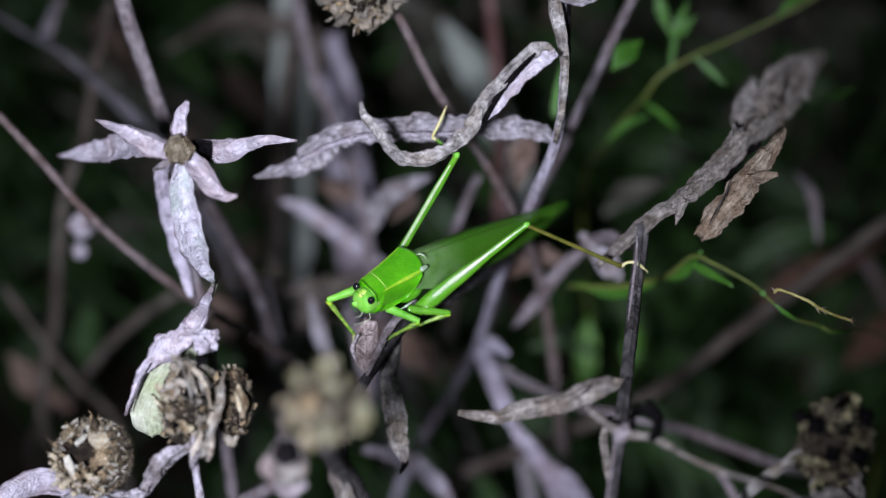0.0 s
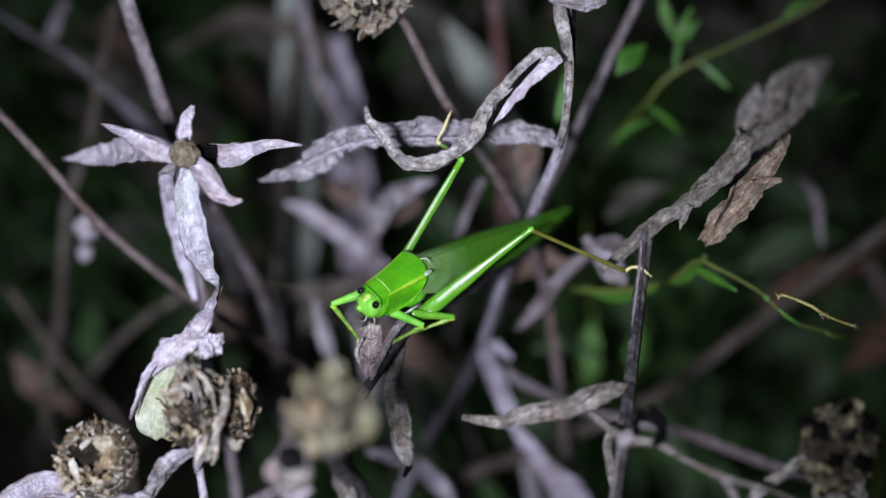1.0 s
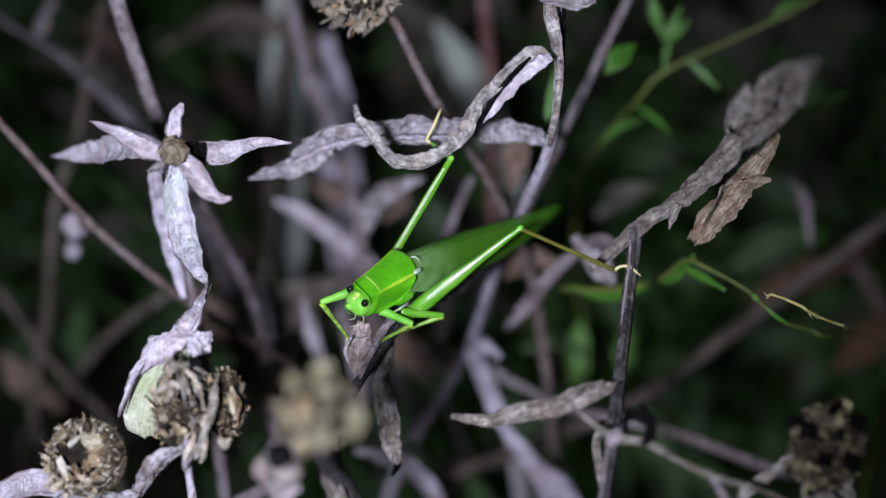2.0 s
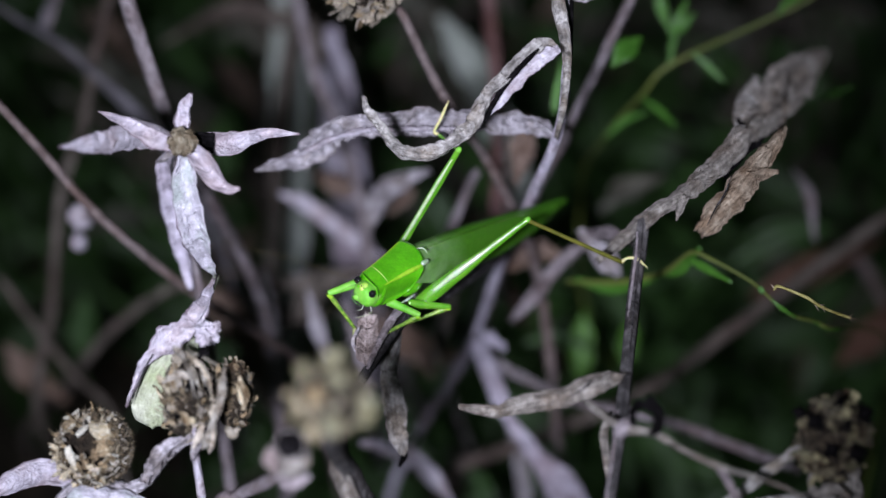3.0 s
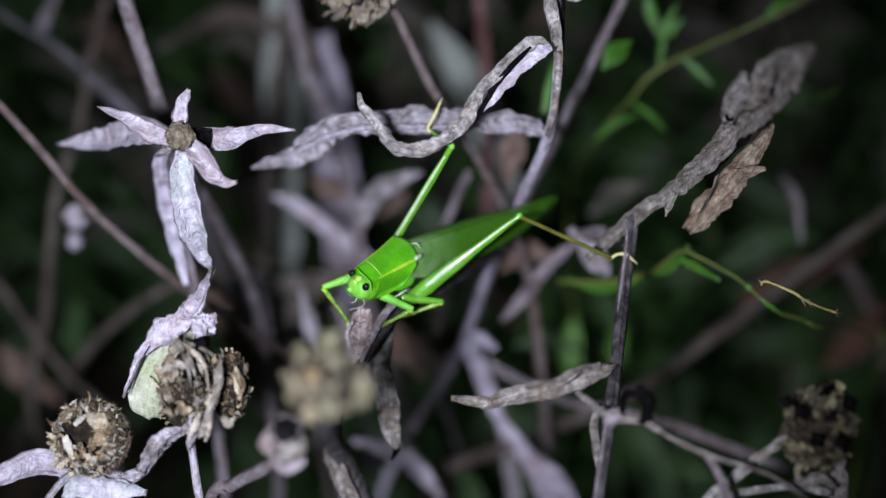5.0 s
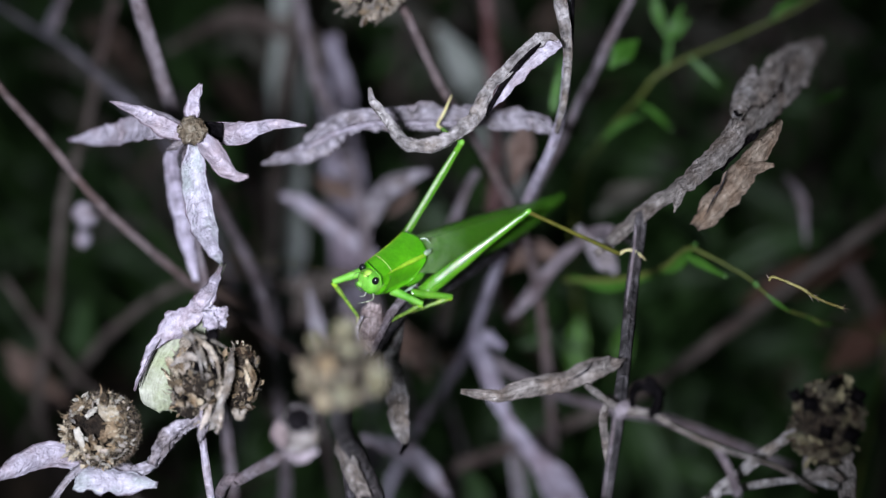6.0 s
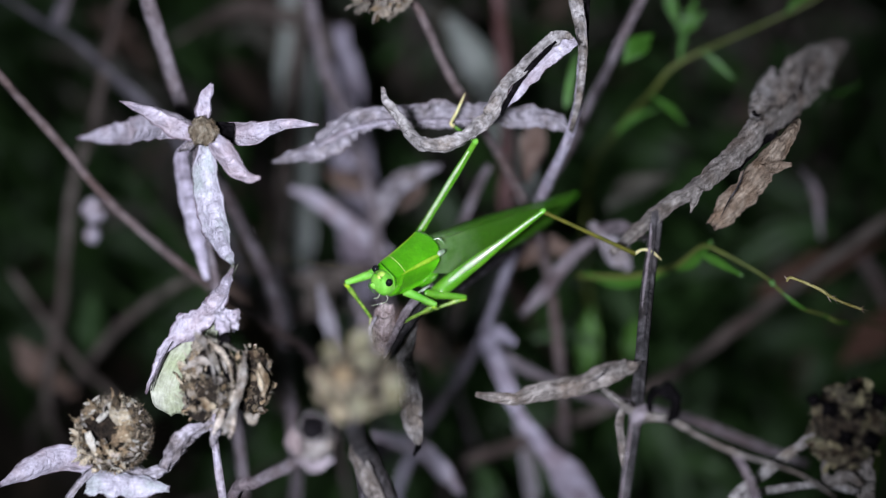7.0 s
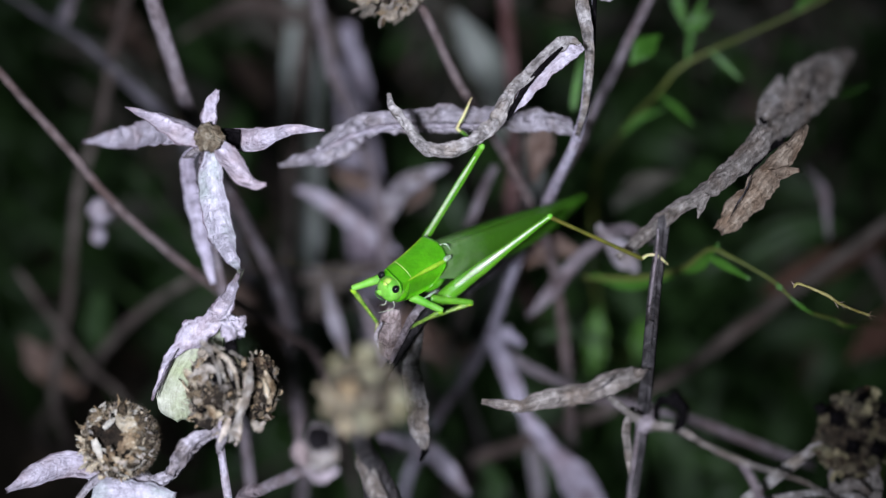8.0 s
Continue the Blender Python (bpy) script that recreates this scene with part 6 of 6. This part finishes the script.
SAGE = dry_matter("bleached_sage_blade", (0.28, 0.31, 0.28), (0.45, 0.48, 0.45), (0.60, 0.63, 0.61), (0.7, 0.74, 0.66), coarse=40, fine=500)
RUST = dry_matter("rusty_leaf", (0.06, 0.032, 0.022), (0.12, 0.062, 0.044), (0.19, 0.108, 0.08), (0.6, 0.5, 0.45), coarse=60, fine=600)
backdrop_plant("clump of bleached pale grass blades", (-20, 225), [
    ([(-37.7, 92.1, 193.7), (-36.7, 102.2, 212.8), (-36, 114.1, 226.8), (-34.6, 129.6, 238.4), (-32.1, 149.8, 252)], [1.6, 1.8, 1.6], OLDSTEM),
    ([(-90, 82.9, 224.6), (-76.3, 71.1, 210.5), (-67.1, 65.2, 203.5), (-57.4, 59.4, 179.1), (-24, 200, 60), (-20, 225, -4)], [0.8, 0.8, 1.0], OLDSTEM),
], [
    ([(-20, 225, 0), (-35, 121.4, 165.9), (-36, 137.4, 192), (-36.4, 153.8, 221.9), (-37.4, 166, 246.9)], [3, 6, 8, 9, 4], [0, 10], 0.3, SAGE),
    ([(-18, 226, 0), (-19.3, 118.4, 179.8), (-21.7, 126.2, 223.9), (-22.5, 125.1, 240), (-23.7, 130.7, 253.6)], [3, 7, 9, 8, 3], [0, 10], 0.3, LILAC),
    ([(-16, 228, 0), (16, 139.1, 187), (11.6, 144.8, 221.6), (6, 148.6, 233.2), (-0.5, 155.3, 241.2)], [3, 5, 8, 8, 2], [0, 10], 0.3, SAGE),
    ([(-24, 228, 0), (-22.6, 140.9, 189.1), (-27.5, 153.3, 231.7), (-39.6, 155.3, 241.2), (-50, 155.8, 241.8), (-64.9, 151, 236)], [2, 4, 5, 5, 5, 1], [0, 10], 0.3, OLDSTEM),
    ([(-25.7, 96.2, 240.4), (-21.1, 94.7, 238.7), (-14.2, 92.9, 236.5)], [1.07, 4.29, 1.07], 0, 0.4, BROWN),
    ([(-91.8, 82.2, 206.4), (-87.1, 78.8, 202.3), (-78.8, 74.6, 197.3)], [1.53, 7.0, 1.53], 0, 0.4, BROWN),
    ([(-32.7, 59.8, 245.9), (-31, 53.8, 238.7), (-30.2, 48.7, 229.1), (-29.9, 43.9, 212.9)], [0.77, 2.14, 2.3, 1.07], 0, 0.5, LEAF),
    ([(-24.2, 54.5, 246.4), (-22.4, 49.8, 240.9), (-20.1, 46.8, 233.9)], [0.77, 3.06, 1.07], 0, 0.5, LEAF),
    ([(-18.4, 59.8, 238.9), (-15.2, 54.4, 232.4), (-14.4, 50.8, 221.1)], [0.77, 3.37, 1.07], 0, 0.5, STEM),
    ([(3.9, 70, 237.1), (0.7, 63.8, 229.6), (-1.5, 58.2, 223)], [0.77, 3.52, 1.07], 0, 0.5, ASH),
    ([(16.8, 74.1, 214), (23.1, 74.8, 214.9), (30.5, 73.3, 213.1)], [0.77, 3.52, 1.07], 0, 0.5, GRASS),
    ([(-30.3, 82.9, 224.6), (-21.1, 83.1, 224.8), (-10.8, 84, 225.9)], [0.92, 1.99, 0.92], 0, 0.4, LEAF),
    ([(-48.3, 98.3, 208.1), (-38.5, 95.2, 204.3), (-26.2, 93.6, 202.4)], [1.07, 7.66, 1.07], 0, 0.4, STEM),
    ([(-11.9, 76.3, 216.7), (-3.9, 73.3, 213.1), (5.9, 72.2, 211.8)], [1.07, 6.89, 1.07], 0, 0.4, TAN),
])
backdrop_plant("dim brown weed with broad drooping leaves", (-95, 215), [
    ([(-95, 215, -4), (-103.9, 117, 134.5), (-78.7, 81.1, 197.5), (-65.7, 78.5, 216.2), (-51.5, 79.2, 226.3), (-36, 82.9, 226.1)], [1.6, 1.4, 1.2, 0.9, 0.6], OLDSTEM),
    ([(-90, 216, -4), (-66.7, 123.9, 127.2), (-43.5, 81.2, 200.8), (-30.5, 78.5, 216.2), (-16.5, 78.5, 219.3)], [1.6, 1.3, 1.0, 0.6], OLDSTEM),
], [
    ([(-49.5, 80.3, 224.6), (-42.2, 73.7, 222.9), (-37.3, 71.1, 216.7), (-36.1, 70.4, 209.6)], [1.5, 8.0, 7.0, 1.5], [0, 20], 0.5, BROWN),
    ([(-30.5, 78.5, 216.2), (-25.4, 78.4, 225.4), (-18.6, 80.6, 228)], [1.5, 7.0, 1.5], [0, 20], 0.5, OLDSTEM),
    ([(-16.5, 78.5, 219.3), (-7.3, 71.9, 217.6), (-1.6, 68.2, 210.1)], [1.5, 7.0, 1.5], [0, 20], 0.5, BROWN),
    ([(-43.5, 81.2, 200.8), (-35.5, 72.4, 202.7), (-31, 67.8, 194.1)], [1.5, 7.0, 1.5], [0, 20], 0.5, OLDSTEM),
])
backdrop_plant("rusty brown leaves on a dead stalk", (150, 200), [
    ([(150, 200, -4), (106.2, 98.4, 173.4), (98, 105.1, 198.8), (88.8, 106.5, 210.8), (78.9, 103.3, 207)], [1.6, 1.4, 1.0], BROWNSTEM),
], [
    ([(67.7, 100.1, 203.2), (79.1, 100.3, 210.4), (95.1, 104.6, 215.6)], [1.53, 6.89, 1.53], 0, 0.4, RUST),
    ([(86.3, 90.5, 191.8), (92.6, 91.2, 199.6), (100, 96.7, 206.2)], [1.53, 7.66, 2.3], 0, 0.4, RUST),
])


# ---- green climbing weed ----
def leaflet(p, pts, widths, seed, mat=None):
    part("leaf", blade(pts, widths, [0, 10], 0.5, 0.15, 0.03, seed, 18, 6, 0.14), mat or VINE, p)


def vines():
    p = thing("climbing_weed", "thin green climbing weed with narrow leaflets", "weed", at_ground(90, 170))
    part("stem", stalk([(67.2, 77.7, 295), (62.8, 77.8, 291.6), (54.3, 77, 287.2), (40.4, 72.8, 282.3), (36, 73.2, 275.7), (31.2, 82.8, 259.3), (29.2, 102.8, 230.9), (35.9, 106.8, 183.4), (80, 165, 80), (90, 170, -4)], [0.3, 0.34, 0.34, 0.36, 0.4, 0.6], 61), VINEDRY, p)
    for k, (pts, w) in enumerate([
        ([(28.5, 57.5, 292.3), (30.6, 59.2, 294.3), (33.8, 63.2, 294.5)], [0.61, 3.83, 0.46]),
        ([(38.2, 81.4, 292.8), (39, 79.2, 290.1), (40.2, 76.6, 287.1)], [0.77, 2.3, 0.46]),
        ([(40.4, 76.2, 286.2), (42.4, 77.3, 287.5), (44.9, 78.7, 289.3)], [0.61, 2.3, 0.46]),
        ([(40.4, 72.8, 282.3), (40.9, 75.2, 285.1), (41.4, 76.5, 286.6)], [0.46, 1.23, 0.46]),
        ([(43.9, 70.6, 286.2), (46.5, 69.1, 284.4), (49.4, 67.4, 282.3)], [0.46, 1.38, 0.38]),
        ([(36, 72.8, 275.3), (39.2, 69.4, 274.6), (41.4, 65.9, 274)], [0.46, 1.23, 0.46]),
        ([(30.1, 73.7, 265.9), (33.4, 73.9, 269.6), (37.3, 73.1, 272.1)], [0.46, 1.38, 0.46]),
        ([(58.4, 74.6, 291.3), (60.4, 76.1, 293.2), (64.3, 77.1, 294.3)], [0.46, 1.38, 0.46]),
        ([(18.2, 47.7, 287.1), (18.9, 50.9, 291), (20, 55, 295.9), (20.6, 58, 299.4)], [0.77, 1.38, 1.38, 0.46]),
        ([(64.7, 63.6, 280.9), (67.8, 64.4, 281.9), (71.3, 65.4, 283)], [0.4, 1.4, 0.4]),
        ([(40.2, 76.3, 286.7), (41.7, 77.1, 289.2), (43.4, 79.3, 291.8)], [0.5, 1.7, 0.6]),
    ]):
        leaflet(p, pts, w, 200 + k)
    q = thing("climbing_weed", "green tendril with small leaflets and dry tip", "weed", at_ground(85, 60))
    part("stem", stalk([(21.5, 43, 257.9), (29.8, 36.9, 263), (36.1, 31.1, 270.2), (39, 25.5, 279), (41.5, 22.6, 280.2), (44.4, 20, 280.2), (47.5, 17.1, 279.9), (49.9, 13.1, 279.8), (52.9, 12.5, 277.6), (57, 14.9, 274.1), (60.3, 16.4, 271.3), (69.2, 31.2, 257.8), (81.1, 47.7, 238.7), (85.4, 53.9, 214.9), (85, 60, -4)], [0.4, 0.42, 0.36, 0.26, 0.2, 0.22, 0.3, 0.24, 0.22, 0.3, 0.5], 62), VINEDRY, q)
    part("twig", stalk([(45.5, -2.3, 295.7), (45.8, -2, 296.1), (46.4, -2, 296.1), (48.3, -2.4, 295.5), (50.4, -3.1, 294.8), (51.4, -3.5, 294.2), (52.8, -4, 293.7), (54.4, -4.4, 293.2), (55.9, -4.7, 292.8)], [0.14, 0.2, 0.2, 0.19, 0.24, 0.27, 0.2, 0.19, 0.2], 63, 10, 40, 0.12, 0.3), STRAW, q, "straw-coloured dry twig")
    for a, b in (((45.6, -2.1, 295.9), (45.1, -1.7, 296.4)), ((51.1, -3.5, 294.2), (51.6, -4.5, 293.8)), ((51.8, -3.6, 294.1), (52.4, -4.5, 293.7)), ((51.6, -3.6, 294.1), (52.4, -3.8, 294.5)), ((55.7, -4.7, 292.9), (56.2, -4.5, 293.4)), ((55.8, -4.7, 292.8), (56.2, -5.3, 292.5)), ((55.5, -4.6, 292.9), (56.8, -5, 292.8))):
        part("bristle", stalk([a, b], [0.1, 0.03], 64, 6), TAN, q)
    for k, (pts, w) in enumerate([
        ([(22.8, 41.9, 259.3), (29, 37.6, 261.2), (35.5, 31.8, 268.2)], [0.77, 2.3, 0.61]),
        ([(35.5, 32.1, 268.6), (38.2, 27.8, 273.9), (40.2, 24.8, 280.7)], [0.61, 1.99, 0.61]),
        ([(38.8, 25.2, 277.8), (40.7, 22.8, 278.4), (44.2, 17.9, 279.5)], [0.46, 1.38, 0.46]),
        ([(49.4, 12.5, 280.7), (50.9, 11.7, 279.7), (53.2, 11.6, 278)], [0.25, 0.62, 0.2]),
        ([(56.6, 14.1, 274.8), (59.4, 15.7, 272), (62.2, 17.8, 269.8)], [0.2, 0.6, 0.2]),
        ([(47.8, 15.3, 280.9), (48.2, 15, 280.5), (48.7, 14.7, 280.2)], [0.4, 0.9, 0.3]),
    ]):
        leaflet(q, pts, w, 220 + k)


vines()


def broad_weed():
    """Broad green leaves on thin stalks, well behind the insect."""
    p = thing("weed", "green weed with broad soft leaves behind the stalks", "weed", at_ground(20, 240))
    for k, (pts, w, mat) in enumerate([
        ([(28.5, 75.7, 202), (29, 79.9, 206.9), (29.8, 85.6, 212.2)], 5.5, FRESH),
        ([(38.2, 77.6, 204.2), (38.8, 80.6, 207.9), (39.6, 85.2, 210.1)], 4.2, FRESH),
        ([(-53.6, 144.6, 198.5), (-52.5, 152.3, 204.6), (-53.8, 165.2, 210.7)], 9.0, GRASS),
        ([(-82.5, 98.5, 182.4), (-82.2, 106.4, 187.2), (-82.5, 115.2, 191.5)], 7.0, GRASS),
        ([(9.1, 61.2, 176.9), (7.9, 65.7, 179.1), (5.6, 70.8, 180.6)], 6.0, GRASS),
        ([(-32.2, 173.3, 201.6), (-35.9, 180.5, 207.1), (-42.8, 189.5, 211.5)], 11.0, GRASS),
        ([(0.7, 75, 177.8), (-1.7, 79.5, 180.1), (-4, 85.9, 181.5)], 6.0, GRASS),
        ([(64, 80.2, 168.5), (58, 82.4, 167.9), (52.2, 86.8, 166.9)], 6.0, GRASS),
    ]):
        part("leaf", blade(pts, [1.2, w, w * 0.85, 0.8], [0, 12], 0.5, 0.3, 0.04, 260 + k, 16, 6, 0.2), mat, p)
        root = Vector(pts[0])
        part("stem", stalk([root, Vector((root.x * 0.8, root.y + 30, root.z * 0.6)), Vector((20 + 4 * k, 240, -4))], [0.5, 0.8, 1.2], 270 + k, 8), GRASS, p)


broad_weed()


# ---- the thicket farther back ----
def thicket(seed, base, green):
    rnd = random.Random(seed)
    label = "low dark green weed in the thicket" if green else "dead brown stalks in the thicket"
    p = thing("weed" if green else "dead_shrub", label, "weed" if green else "dead shrub", at_ground(*base), "weeds behind" if green else "dead stalks behind")
    b = Vector((*base, -4))
    for k in range(6 if green else 9):
        a = rnd.uniform(0, 6.28)
        h = rnd.uniform(140, 270) if not green else rnd.uniform(110, 220)
        d = Vector((math.cos(a), math.sin(a) * 0.7, 0)) * rnd.uniform(25, 110)
        pts = [b, b + d * 0.25 + Vector((0, 0, h * 0.4)), b + d * 0.65 + Vector((rnd.uniform(-12, 12), rnd.uniform(-12, 12), h * 0.75)), b + d + Vector((0, 0, h))]
        if not all(behind(v) for v in pts):
            continue
        part("stem", stalk(pts, [2.0, 1.6, 1.2, 0.7], seed + k, 8), GRASS if green else rnd.choice((OLDSTEM, OLDSTEM, BROWNSTEM)), p)
        path = spline(pts, 20)
        for j in range(9 if green else 5):
            q = path[rnd.randrange(7, 20)]
            e = Vector((rnd.uniform(-1, 1), rnd.uniform(-1, 1), rnd.uniform(-0.6, 0.5))).normalized()
            n = rnd.uniform(18, 40)
            leaf = [q, q + e * n * 0.5 + Vector((0, 0, 2)), q + e * n - Vector((0, 0, rnd.uniform(0, 9)))]
            if not all(behind(v) for v in leaf):
                continue
            w = rnd.uniform(4, 10) if green else rnd.uniform(4, 9)
            part("leaf", blade(leaf, [1, w, w * 0.8, 0.6], [0, rnd.uniform(-40, 40)], 0.6, 0.5 if green else 1.2, 0.08, seed * 9 + j, 14, 6, 0.2), GRASS if green else rnd.choice((OLDLEAF, OLDLEAF, BROWN)), p)


for k, base in enumerate([(-150, 250), (-80, 300), (-10, 240), (60, 290), (130, 240), (-190, 380), (0, 400), (110, 430), (-90, 470), (40, 330), (-40, 215), (90, 200), (-60, 165), (-20, 150), (-85, 220), (30, 170), (60, 235), (-30, 290), (140, 180), (-120, 330), (110, 150), (75, 175), (150, 260), (20, 210), (100, 300)]):
    if base not in ((140, 180), (-60, 165)):
        thicket(300 + k, base, k % 2 == 1 or (abs(base[0]) > 70 and base != (150, 260)))


def motions():
    """The singing insect's quivering wings, its slow feelers and the slight turn of its head."""
    hinge = Matrix.Translation((-0.002, 0, 0.0015))
    for wing, sign in WINGS:
        swing = [(k / FPS, (0.0, 1.0, -1.0)[k % 3]) for k in range(8 * FPS + 1)]
        walk(wing, [(t, hinge @ pose(0, 0, 0, 0, 1.1 * s, sign * 3.0 * s) @ hinge.inverted()) for t, s in swing])
    n = Vector((5.0, 1.0, -0.6)) * 0.001
    walk(BUG_HEAD, [(t, pose(n.x, n.y, n.z, 0, a, b)) for t, a, b in ((0, 0, 0), (1.5, 0, 0.5), (3.0, 0, 0), (4.0, -1, -1), (4.6, -1, -1.5), (6.0, -1.5, -4), (7.0, -1, -3), (8.0, 0, -1.5))])
    a = Vector((8.0, 1.9, 1.1)) * 0.001
    walk(FEELER_A, [(t, pose(a.x, a.y, a.z, 0, p, y)) for t, p, y in ((0, 0, 0), (1.0, 3, 2), (1.7, 1, 4), (3.0, -4, -2), (4.5, 2, -5), (6.0, 5, 3), (7.0, 0, 6), (8.0, 2, 0))])
    b = Vector((8.0, 0.6, 1.1)) * 0.001
    walk(FEELER_B, [(t, pose(b.x, b.y, b.z, 0, p, y)) for t, p, y in ((0, 6, 4), (1.0, 4, 2), (1.7, 6, -2), (3.0, 0, 0), (4.5, -5, 4), (6.0, -8, 7), (7.0, -6, 3), (8.0, -9, 5))])


motions()
